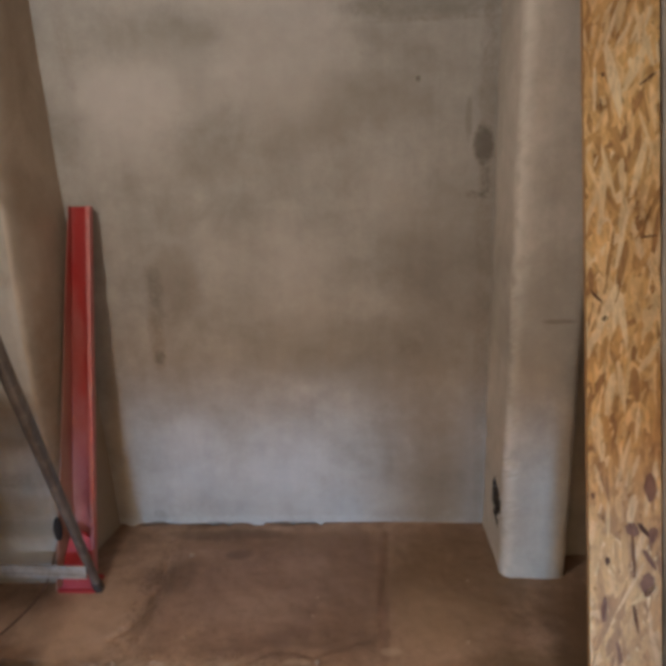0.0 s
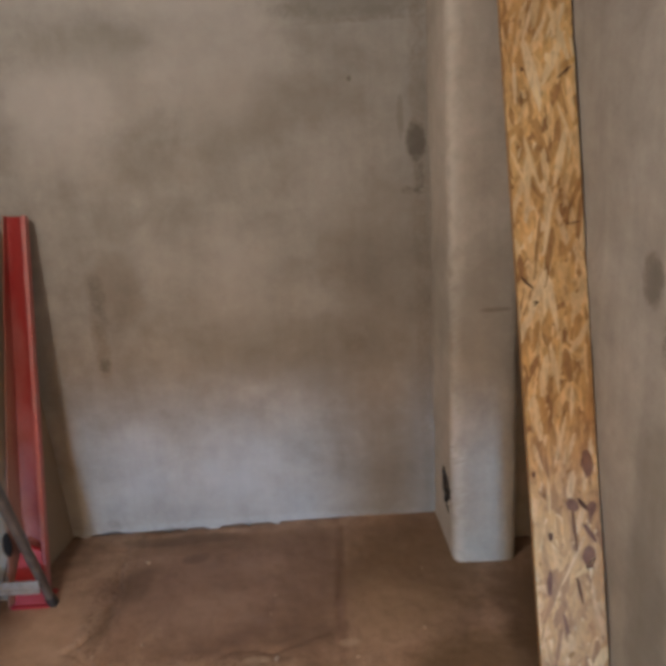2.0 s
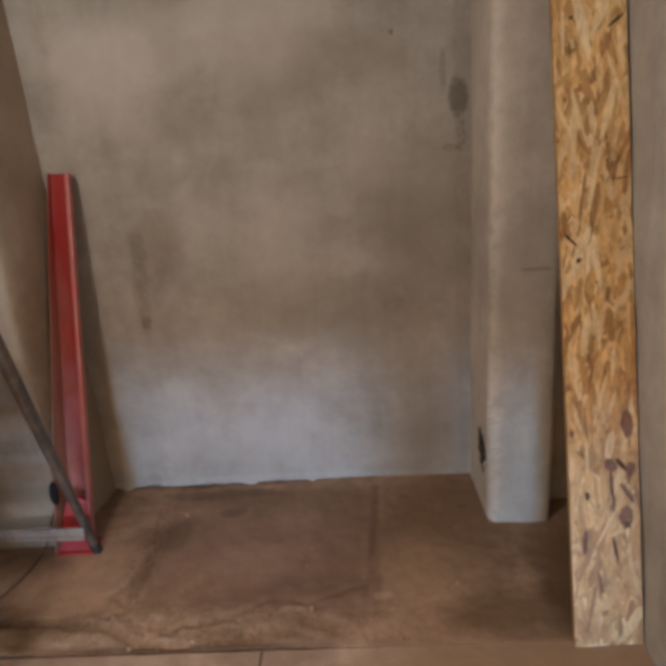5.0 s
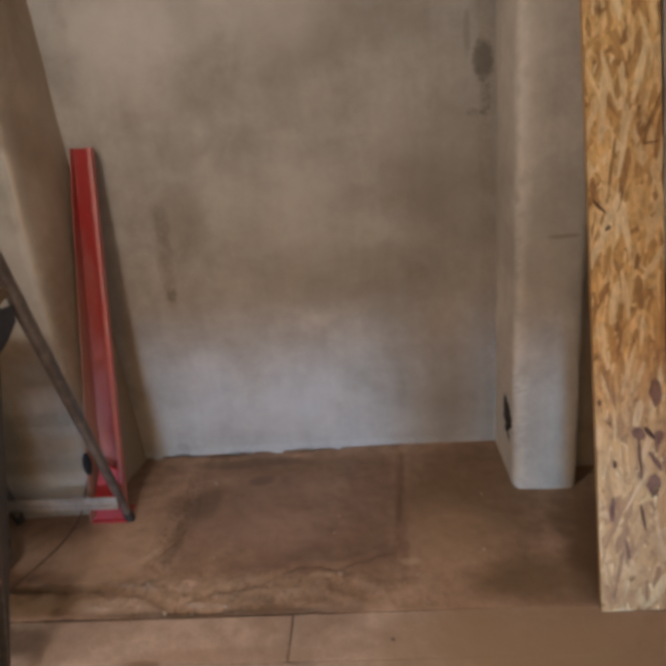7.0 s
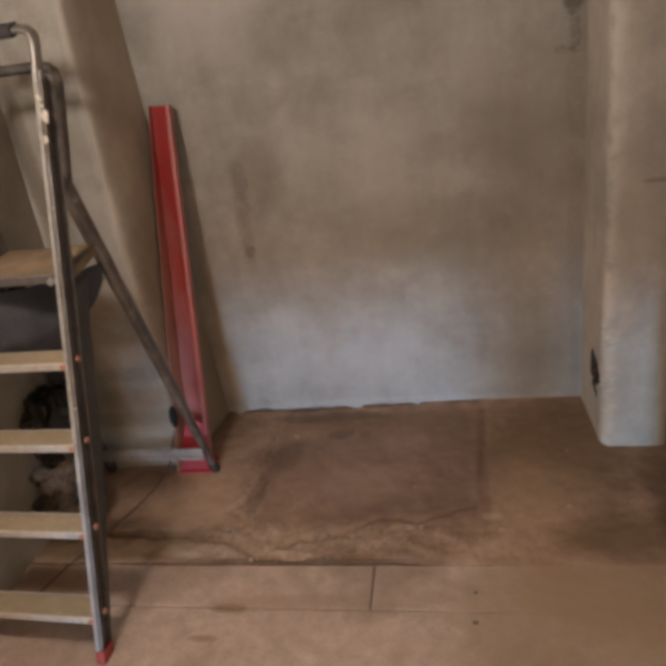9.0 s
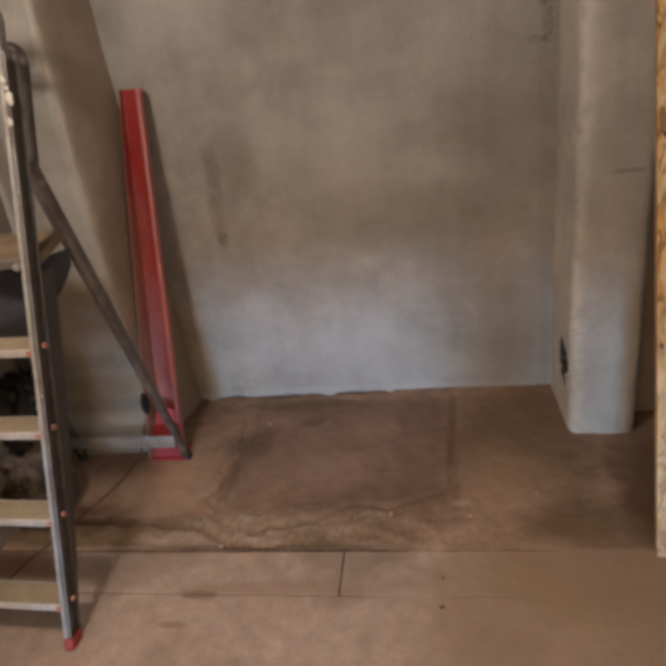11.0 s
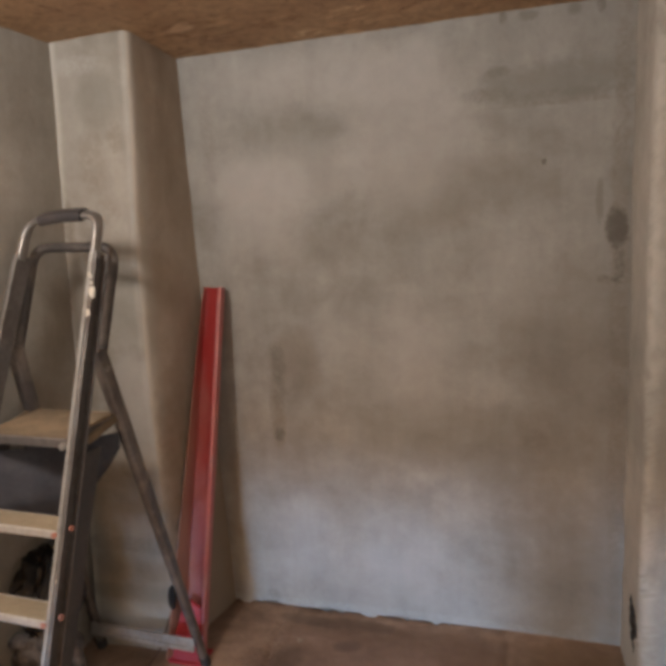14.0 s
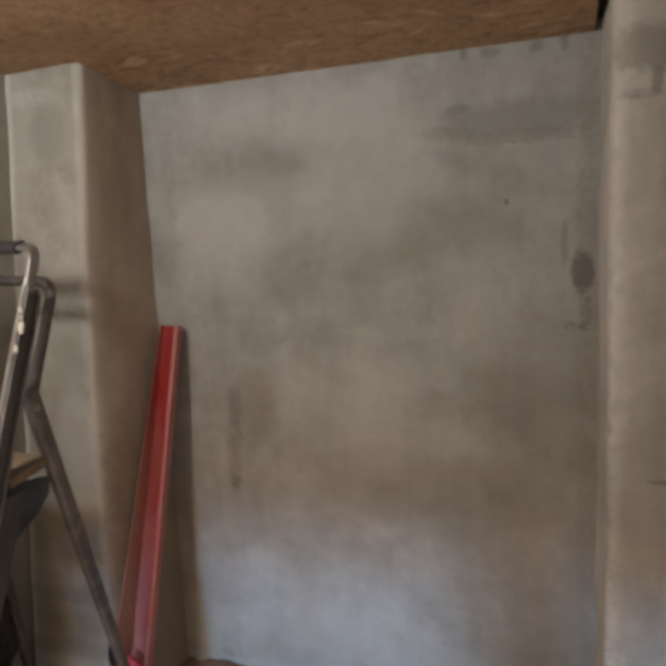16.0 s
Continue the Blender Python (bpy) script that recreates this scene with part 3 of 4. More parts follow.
def sweep(bm, points, profile, xdir):
    """A closed profile carried along a line of points."""
    pts = [Vector(p) for p in points]
    rings = []
    for i, p in enumerate(pts):
        t = (pts[min(i + 1, len(pts) - 1)] - pts[max(i - 1, 0)]).normalized()
        x = (Vector(xdir) - t * Vector(xdir).dot(t)).normalized()
        y = t.cross(x)
        rings.append([bm.verts.new(p + x * u + y * v) for u, v in profile])
    n = len(profile)
    for r0, r1 in zip(rings, rings[1:]):
        for i in range(n):
            bm.faces.new((r0[i], r0[(i + 1) % n], r1[(i + 1) % n], r1[i]))
    bm.faces.new(rings[0][::-1])
    bm.faces.new(rings[-1])


def bend(a, corner, b, r, n=6):
    """Points round a bend at corner."""
    a, c, b = Vector(a), Vector(corner), Vector(b)
    p, q = c + (a - c).normalized() * r, c + (b - c).normalized() * r
    return [p * (1 - t) ** 2 + c * 2 * t * (1 - t) + q * t * t for t in (k / n for k in range(n + 1))]


def tube(r, n=10):
    return [(r * math.cos(2 * math.pi * k / n), r * math.sin(2 * math.pi * k / n)) for k in range(n)]


def strand(bm, place, u, v, length, width, angle, lift, bounds, slot=0, rnd=random):
    """One wood strand: a thin ragged flake that lies on a board. place(u, v, h) gives the world point."""
    c, s = math.cos(angle), math.sin(angle)
    pts = []
    outline = ((-0.5, -0.12), (-0.42, 0.30), (-0.1, 0.5), (0.30, 0.42), (0.5, 0.05), (0.40, -0.36), (0.0, -0.5))
    for a, b in outline:
        a, b = a * length * rnd.uniform(0.92, 1.08), b * width * rnd.uniform(0.8, 1.2)
        x, y = u + a * s + b * c, v + a * c - b * s
        pts.append((min(max(x, bounds[0]), bounds[1]), min(max(y, bounds[2]), bounds[3])))
    top = [bm.verts.new(place(x, y, lift)) for x, y in pts]
    low = [bm.verts.new(place(x, y, lift - 0.0009)) for x, y in pts]
    n = len(pts)
    try:
        f = bm.faces.new(top)
        f.material_index = slot
    except ValueError:
        return
    for i in range(n):
        f = bm.faces.new((top[i], low[i], low[(i + 1) % n], top[(i + 1) % n]))
        f.material_index = slot


# ---- the setting ----
CEIL = 2.285
flat = lambda v: [(0, v)]
back_y = [(0, 3.562), (CEIL, 3.53)]
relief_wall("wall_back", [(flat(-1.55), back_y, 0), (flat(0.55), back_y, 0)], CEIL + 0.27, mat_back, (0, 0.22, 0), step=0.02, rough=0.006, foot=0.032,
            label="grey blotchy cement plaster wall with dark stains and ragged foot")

edge_l = [(0, -1.36), (0.5, -1.352), (1.2, -1.348), (1.57, -1.328), (2.2, -1.277), (2.4, -1.262)]
seam_l = [(0, -1.735), (0.9, -1.665), (1.82, -1.607), (2.29, -1.577), (2.4, -1.57)]

niche_l = [(0, -1.284), (CEIL, -1.30)]
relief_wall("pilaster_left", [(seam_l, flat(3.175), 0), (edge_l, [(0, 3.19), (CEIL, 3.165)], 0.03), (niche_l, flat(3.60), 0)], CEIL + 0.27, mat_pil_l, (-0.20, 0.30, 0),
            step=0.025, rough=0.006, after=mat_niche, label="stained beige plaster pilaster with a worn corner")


def chipped(p):
    d = math.hypot((p.y - 3.338) / 0.074, (p.z - 0.27) / 0.080) + 0.5 * n3(p.x, p.y, p.z, 24.0, 3.0) + 0.4 * n3(p.x, p.y, p.z, 60.0, 5.0) - 3.0 * max(0.0, p.z - 0.33)
    if p.y < 3.235 and p.x < 0.345:
        return max(0.0, 0.030 * (n3(p.x, p.y, p.z, 13.0, 7.0) - 0.22)) + max(0.0, 0.02 * (n3(p.x, p.y, p.z, 41.0, 2.0) - 0.25))
    if p.y < 3.235 or p.x > 0.35:
        return 0.0
    return 0.14 if d < 0.85 else 0.0


relief_wall("pilaster_right", [([(0, 0.289), (CEIL, 0.300)], flat(3.62), 0), ([(0, 0.304), (CEIL, 0.317)], flat(3.206), 0.045), ([(0, 0.537), (1.5, 0.54), (2.3, 0.60)], flat(3.206), 0.03), ([(0, 0.56), (1.5, 0.563), (2.3, 0.625)], flat(3.34), 0.02), (flat(0.72), flat(3.345), 0)],
            CEIL + 0.27, mat_pil_r, (0.12, 0.40, 0), step=0.010, rough=0.005, dent=chipped, label="pale cement plaster pilaster with a chipped hole near its foot")

left_low = [(0, -1.775), (0.9, -1.675), (1.82, -1.607), (2.29, -1.577), (2.4, -1.57)]
relief_wall("wall_left", [(left_low, flat(1.65), 0), (left_low, flat(3.26), 0)], CEIL + 0.27, mat_wall_l, (-0.2, 0, 0), step=0.05, rough=0.007, label="brown grey plastered side wall")
relief_wall("wall_right", [([(0, 0.668), (2.3, 0.641)], flat(3.42), 0), ([(0, 0.668), (2.3, 0.641)], flat(1.65), 0)], CEIL + 0.27, mat_wall_r, (0.2, 0, 0), step=0.045, rough=0.006, label="grey brown plastered side wall with dark specks")

# unseen side walls with invented openings round the fill lamps
bm = bmesh.new()
box(bm, (-1.95, 0.05, 2.10), (-1.60, 1.65, CEIL + 0.27), 0.01)
box(bm, (-1.95, -0.25, -0.05), (-1.60, 0.05, CEIL + 0.27), 0.01)
for lo, hi in (((0.665, 0.05, 2.10), (1.0, 1.65, CEIL + 0.27)), ((0.665, -0.25, -0.05), (1.0, 0.05, CEIL + 0.27))):
    box(bm, lo, hi, 0.01)
tagged(mesh_object("unseen_side_walls", bm, mat_room), "unseen plastered side walls round openings added for the fill lamps", "wall", kind="structure")

# unseen wall behind: low openings let daylight in; the added pier shades the wall
bm = bmesh.new()
for lo, hi in (((-2.0, -0.25, -0.05), (-1.75, -0.05, CEIL + 0.27)), ((0.56, -0.25, -0.05), (0.9, -0.05, CEIL + 0.27)), ((-1.75, -0.25, HATCH_TOP), (0.56, -0.05, CEIL + 0.27)), ((-0.24, -0.25, -0.05), (0.06, -0.05, HATCH_TOP))):
    box(bm, lo, hi, 0.01)
tagged(mesh_object("wall_rear", bm, mat_room), "unseen plastered wall with low hatches and an added pier that shapes the daylight", "wall", kind="structure")

# ceiling: brown strand board, short of the pilaster by a dark slot
rnd = random.Random(4)
bm = bmesh.new()
box(bm, (-2.0, -0.25, CEIL), (0.95, 3.204, CEIL + 0.018))
box(bm, (-1.7, 3.204, CEIL), (0.286, 3.75, CEIL + 0.018))
box(bm, (0.542, 3.204, CEIL), (0.95, 3.50, CEIL + 0.018))


def overhead(u, v, h):
    return Vector((u, v, CEIL - h))


for i in range(1500):
    v = rnd.uniform(1.4, 3.56)
    u = rnd.uniform(-1.72, 0.72)
    b = (-1.75, 0.284, 1.2, 3.6) if v > 3.12 else (-1.75, 0.75, 1.2, 3.2)
    if v > 3.12 and u > 0.25:
        continue
    strand(bm, overhead, u, v, rnd.uniform(0.05, 0.17), rnd.uniform(0.008, 0.034), radians(rnd.gauss(90, 24)), 0.0003 + 0.0010 * rnd.random(), b, 0, rnd)
for v in bm.verts:
    v.co.z += min(0.12, 0.075 * (3.53 - v.co.y)) - 0.004
ceiling = tagged(mesh_object("ceiling", bm, mat_ceil), "brown strand board ceiling with a dark slot along the pilaster", "ceiling", kind="structure")
# black block added to darken the slot, and an unseen deck on top
bm = bmesh.new()
box(bm, (0.252, 3.19, CEIL + 0.032), (0.325, 3.60, CEIL + 0.27))
box(bm, (-2.0, -0.25, CEIL + 0.271), (0.95, 3.85, CEIL + 0.38))
tagged(mesh_object("ceiling_deck", bm, mat_slot_shade), "unseen deck, and a black block that paints the slot's shade", "ceiling", kind="structure")


# floor
def near_line(x, y, line):
    best = 9.0
    for (x0, y0), (x1, y1) in zip(line, line[1:]):
        dx, dy = x1 - x0, y1 - y0
        t = min(1.0, max(0.0, ((x - x0) * dx + (y - y0) * dy) / (dx * dx + dy * dy)))
        best = min(best, math.hypot(x - x0 - t * dx, y - y0 - t * dy))
    return best


RIDGE = [(-1.8, 2.80), (-1.45, 2.775), (-1.2, 2.765), (-1.02, 2.745), (-0.93, 2.67), (-0.75, 2.645)]
JOINT = [(-0.115, 3.50), (-0.13, 3.15), (-0.16, 2.86)]
BRANCH = [(-0.93, 2.67), (-0.80, 2.735), (-0.62, 2.77), (-0.50, 2.86), (-0.36, 2.835), (-0.20, 2.90)]
EDGE_L = [(-1.05, 3.46), (-1.0, 3.2), (-0.99, 3.02), (-1.07, 2.9), (-1.0, 2.82)]


def ground(x, y):
    if y < 2.6315:
        return -0.035
    w = n3(x, y, 0, 14.0, 8.0) * 0.012
    z = 0.0035 * n3(x, y, 0, 5.0, 1.0) + 0.0025 * n3(x, y, 0, 16.0, 2.0) + 0.0015 * n3(x, y, 0, 40.0, 3.0)
    z -= 0.020 * max(0.0, 1 - near_line(x + w, y + w, RIDGE) / 0.024)
    z -= 0.007 * max(0.0, 1 - near_line(x + w, y, JOINT) / 0.018)
    z -= 0.012 * max(0.0, 1 - near_line(x + w * 2, y + w, EDGE_L) / 0.020)
    z -= 0.010 * max(0.0, 1 - near_line(x + w * 2, y + w * 2, BRANCH) / 0.016)
    inside = min(1.0, max(0.0, (-0.12 - x + w) / 0.07)) * min(1.0, max(0.0, (x + 1.0 + 2 * w) / 0.05)) * min(1.0, max(0.0, (y - 2.84 + w) / 0.06))
    z -= inside * (0.004 + 0.004 * abs(n3(x, y, 0, 9.0, 12.0)))
    if y < 2.80 and x < 0.0:
        z += 0.007 * n3(x, y, 0, 17.0, 7.0) + 0.009 * abs(n3(x, y, 0, 36.0, 6.0))
    z *= min(1.0, max(0.0, (y - 2.632) / 0.03))
    return z + 0.0015 + 0.0025 * min(1.0, max(0.0, (y - 2.632) / 0.2)) + 0.016 * min(1.0, max(0.0, (x + 1.1) / 1.2)) * min(1.0, max(0.0, (y - 2.9) / 0.5))


bm = bmesh.new()
xs = [-2.0 + 0.010 * i for i in range(281)]
ys = [-0.25 + 0.3 * i for i in range(9)] + [2.61, 2.6305] + [2.632 + 0.010 * i for i in range(106)]


def rim(x, y):
    """The broken rim of the old floor, ragged where it has crumbled."""
    return y + (0.010 * abs(n3(x, 0, 0, 13.0, 2.0)) + 0.006 * abs(n3(x, 0, 0, 45.0, 2.0)) if x < -0.35 and 2.629 < y < 2.6325 else 0.0)


rows = [[bm.verts.new((x, rim(x, y), ground(x, y))) for x in xs] for y in ys]
for r0, r1 in zip(rows, rows[1:]):
    for i in range(len(r0) - 1):
        bm.faces.new((r0[i], r0[i + 1], r1[i + 1], r1[i]))
floor = tagged(mesh_object("floor", bm, mat_floor, 35), "rough brown concrete floor with cracks and a darker infill", "floor", kind="structure")


def slab(outline, label=""):
    """A floor slab with slightly uneven, rounded edges, as a part of the floor."""
    bm = bmesh.new()
    pts = []
    for (x0, y0), (x1, y1) in zip(outline, outline[1:] + outline[:1]):
        n = max(1, int(math.hypot(x1 - x0, y1 - y0) / 0.03))
        for k in range(n):
            x, y = x0 + (x1 - x0) * k / n, y0 + (y1 - y0) * k / n
            pts.append((x + 0.002 * n3(x, y, 0, 30.0, 1.0), y + 0.003 * n3(x, y, 0, 26.0, 5.0)))
    cx, cy = sum(p[0] for p in pts) / len(pts), sum(p[1] for p in pts) / len(pts)

    def ring(inset, z):
        out = []
        for i, (x, y) in enumerate(pts):
            (xa, ya), (xb, yb) = pts[i - 1], pts[(i + 1) % len(pts)]
            d = Vector((xb - xa, yb - ya)).normalized()
            open_joint = min(1.0, max(0.0, (0.02 - x) / 0.45))
            z_here = z if z < -0.01 else 0.0012 + (z - 0.0012) * open_joint
            out.append(bm.verts.new((x - d.y * inset, y + d.x * inset, z_here + 0.0008 * n3(x, y, 0, 9.0, 3.0))))
        return out
    rings = [ring(0.0, -0.034), ring(0.0, -0.003), ring(0.0015, -0.0006), ring(0.005, 0.0012)]
    for a, b in zip(rings, rings[1:]):
        for i in range(len(a)):
            bm.faces.new((a[i], a[(i + 1) % len(a)], b[(i + 1) % len(a)], b[i]))
    bm.faces.new(rings[-1])
    bm.faces.new(rings[0][::-1])
    return part("slab", bm, mat_slab, floor, label)


slab([(-1.80, 2.4495), (-0.4978, 2.4495), (-0.5018, 2.628), (-1.80, 2.625)], "worn brown floor slab with chipped rim")
slab([(-0.4948, 2.4495), (0.70, 2.4476), (0.70, 2.629), (-0.4988, 2.629)])
slab([(-1.80, -0.25), (0.70, -0.25), (0.70, 2.4472), (-0.22, 2.4472), (-1.80, 2.4470)])

# crumbs of concrete along the cracks
rnd = random.Random(8)
bm = bmesh.new()
for i in range(46):
    if i < 36:
        x = rnd.uniform(-1.35, 0.05)
        y = rnd.gauss(2.72, 0.06) if x > -0.95 else rnd.gauss(2.76, 0.05)
    else:
        x, y = rnd.uniform(-1.15, 0.25), rnd.uniform(2.8, 3.52)
    if y < 2.64:
        continue
    r = rnd.choice((0.002, 0.003, 0.003, 0.004, 0.006, 0.009)) * rnd.uniform(0.8, 1.3)
    made = bmesh.ops.create_icosphere(bm, subdivisions=1, radius=r, matrix=Matrix.Translation((x, y, ground(x, y) + r * 0.35)))["verts"]
    for v in made:
        v.co += Vector((rnd.uniform(-1, 1), rnd.uniform(-1, 1), rnd.uniform(-1, 0.4))) * r * 0.35
tagged(mesh_object("concrete_crumbs", bm, mat_pebble), "small pale concrete crumbs strewn on the floor", "rubble", kind="stuff")

# ---- leaning strand board ----
B_FOOT, B_HEAD, B_WIDE = Vector((0.458, 2.603, 0.003)), Vector((0.436, 3.163, 2.245)), 0.203
b_len = (B_HEAD - B_FOOT).length
b_up = (B_HEAD - B_FOOT).normalized()
b_side = (Vector((1, 0, 0)) - b_up * b_up.x).normalized()
b_out = b_side.cross(b_up).normalized()
if b_out.y > 0:
    b_out = -b_out


def on_board(u, v, h):
    return B_FOOT + b_side * u + b_up * v + b_out * h


board = thing("leaning_board", B_FOOT, "narrow golden strand board leaning against the plaster pilaster", "board")
bm = bmesh.new()
corners = [(0, 0), (B_WIDE, 0), (B_WIDE - 0.004, b_len), (0, b_len)]
fr = [bm.verts.new(on_board(u, v, 0.0)) for u, v in corners]
bk = [bm.verts.new(on_board(u, v, -0.018)) for u, v in corners]
bm.faces.new(fr)
bm.faces.new(bk[::-1])
for i in range(4):
    bm.faces.new((fr[i], bk[i], bk[(i + 1) % 4], fr[(i + 1) % 4]))
part("panel", bm, mat_osb_base, board)
rnd = random.Random(11)
bm = bmesh.new()
bounds = (0.0005, B_WIDE - 0.003, 0.0005, b_len - 0.0005)
for i in range(1500):
    slot = 2 if rnd.random() < 0.035 else (1 if rnd.random() < 0.09 else 0)
    small = slot == 2
    length = rnd.uniform(0.012, 0.035) if small else rnd.choice((rnd.uniform(0.04, 0.09), rnd.uniform(0.08, 0.20)))
    width = rnd.uniform(0.004, 0.011) if small else min(length * 0.5, rnd.uniform(0.008, 0.036))
    strand(bm, on_board, rnd.uniform(0, B_WIDE), rnd.uniform(0, b_len), length, width, radians(rnd.gauss(0, 21)), 0.0006 + 0.0022 * rnd.random(), bounds, slot, rnd)
for u, v, length, width, angle, slot in (
        (0.15, 0.37, 0.085, 0.018, 52, 1), (0.165, 0.065, 0.14, 0.035, 32, 1), (0.122, 0.49, 0.15, 0.008, -3, 2), (0.128, 0.30, 0.09, 0.009, -9, 2), (0.16, 0.40, 0.07, 0.040, 4, 3), (0.165, 0.475, 0.075, 0.014, -30, 3), (0.175, 0.545, 0.05, 0.028, 10, 3), (0.12, 0.56, 0.045, 0.032, -30, 3), (0.17, 0.68, 0.09, 0.034, 0, 3), (0.04, 0.33, 0.08, 0.018, 5, 3), (0.08, 0.20, 0.07, 0.014, -6, 3),
        (0.05, 0.47, 0.026, 0.013, 5, 2), (0.05, 1.16, 0.02, 0.014, 60, 2), (0.028, 1.22, 0.05, 0.008, -42, 2), (0.05, 1.17, 0.20, 0.024, 22, 1),
        (0.078, 1.80, 0.20, 0.032, -10, 1), (0.045, 1.50, 0.17, 0.024, 3, 1), (0.17, 1.38, 0.05, 0.005, 84, 2), (0.168, 1.80, 0.06, 0.006, 56, 2),
        (0.15, 0.56, 0.05, 0.014, -35, 2), (0.012, 0.66, 0.02, 0.010, 0, 2), (0.028, 1.78, 0.13, 0.012, 2, 1), (0.01, 2.11, 0.018, 0.016, 0, 2)):
    strand(bm, on_board, u, v, length, width, radians(angle), 0.0046, bounds, slot, rnd)
layer = bm
big = random.Random(23)
for i in range(170):
    length = big.uniform(0.07, 0.19)
    pale = big.random() < 0.30
    bm = bmesh.new()
    strand(bm, on_board, big.uniform(0.004, B_WIDE - 0.006), big.uniform(0.62 if pale else 0.05, b_len), length, big.uniform(0.009, 0.026), radians(big.gauss(12, 18)), 0.0031 + 0.0009 * big.random(), bounds, 0, big)
    if len(bm.faces):
        part("strand", bm, mat_osb_pale if pale else mat_osb, board)
    else:
        bm.free()
bm = layer
tagged(part("strand_layer", bm, [mat_osb, mat_osb_pale, mat_osb_dark, mat_osb_red], board, "pressed golden, pale and dark wood strands"), kind="stuff")

# ---- red steel channel in the corner ----
R_FOOT, R_HEAD = Vector((-1.303, 3.205, 0.006)), Vector((-1.226, 3.515, 1.413))
r_up = (R_HEAD - R_FOOT).normalized()
rail = thing("red_steel_channel", R_FOOT, "red painted steel channel leaning upright into the wall corner", "steel profile")
bm = bmesh.new()
r_x = (Vector((1, -0.12, 0)) - r_up * r_up.x).normalized()
r_y = r_up.cross(r_x)
rings = []
for k in range(25):
    f = k / 24
    p, left = R_FOOT.lerp(R_HEAD, f), -0.052 + 0.020 * f
    rings.append([bm.verts.new(p + r_x * u + r_y * v) for u, v in ((left, 0.006), (left, 0.0), (0.047, 0.0), (0.047, 0.006))])
for a, b in zip(rings, rings[1:]):
    for k in range(4):
        bm.faces.new((a[k], a[(k + 1) % 4], b[(k + 1) % 4], b[k]))
bm.faces.new(rings[0][::-1])
bm.faces.new(rings[-1])
part("web", bm, mat_red_web, rail, "deep red web, dusty towards its foot")
for sx, depth, label in ((0.047, 0.040, "scuffed pinkish red flange"),):
    bm = bmesh.new()
    extrude(bm, [(sx, 0.006), (sx, -depth), (sx + 0.004, -depth), (sx + 0.004, 0.006)], R_FOOT, R_HEAD, (1, -0.12, 0))
    part("flange", bm, mat_red_edge, rail, label)
bm = bmesh.new()
rings = []
for k in range(25):
    f = k / 24
    p, left = R_FOOT.lerp(R_HEAD, f), -0.052 + 0.020 * f
    depth = 0.014 + 0.095 * (1 - f) ** 0.9
    rings.append([bm.verts.new(p + r_x * u + r_y * v) for u, v in ((left, 0.006), (left, -depth), (left - 0.004, -depth), (left - 0.004, 0.006))])
for a, b in zip(rings, rings[1:]):
    for k in range(4):
        bm.faces.new((a[k], a[(k + 1) % 4], b[(k + 1) % 4], b[k]))
bm.faces.new(rings[0][::-1])
bm.faces.new(rings[-1])
part("tapered_flange", bm, mat_red_flange, rail, "tapering red flange under a pale dusting")
bm = bmesh.new()
extrude(bm, [(0.047, -0.040), (0.064, -0.040), (0.064, -0.036), (0.047, -0.036)], R_FOOT, R_HEAD, (1, -0.12, 0))
part("lip", bm, mat_red_edge, rail)
bm = bmesh.new()
pts = [Vector((-1.385, 3.135, 0.004)), Vector((-1.245, 3.135, 0.004)), Vector((-1.250, 3.20, 0.20)), Vector((-1.315, 3.20, 0.24))]
a = [bm.verts.new(p) for p in pts]
b = [bm.verts.new(p + Vector((0.0, 0.012, 0.002))) for p in pts]
bm.faces.new(a)
bm.faces.new(b[::-1])
for i in range(4):
    bm.faces.new((a[i], b[i], b[(i + 1) % 4], a[(i + 1) % 4]))
part("gusset", bm, mat_red, rail)
bm = bmesh.new()
box(bm, (-1.375, 3.125, 0.004), (-1.232, 3.225, 0.014), 0.002)
part("foot_plate", bm, mat_red, rail)

# added black ellipsoid that draws the dark gap between leg and channel
bm = bmesh.new()
bmesh.ops.create_uvsphere(bm, u_segments=16, v_segments=10, radius=1.0)
for v in bm.verts:
    v.co = Vector((-1.349 + 0.018 * v.co.x + 0.004 * v.co.z, 3.165 + 0.014 * v.co.y, 0.262 + 0.052 * v.co.z))
part("gap_shade_oval", bm, mat_gap_shade, rail, "black oval added for the dark gap beside the channel", 60)

# ---- stepladder ----
FR, TR = Vector((-1.300, 2.228, 0.0)), Vector((-1.236, 2.844, 1.728))
FL, TL = Vector((-1.735, 2.245, 0.0)), Vector((-1.497, 2.850, 1.718))
PR, PL = Vector((-1.262, 2.815, 1.285)), Vector((-1.580, 2.822, 1.290))
HR, HL = Vector((-1.222, 3.148, 0.0)), Vector((-1.698, 3.160, 0.0))


def along(a, b, z):
    return a.lerp(b, (z - a.z) / (b.z - a.z))


ladder = thing("stepladder", (-1.5, 2.7, 0), "scuffed aluminium folding stepladder with dusty treads, standing open", "ladder")
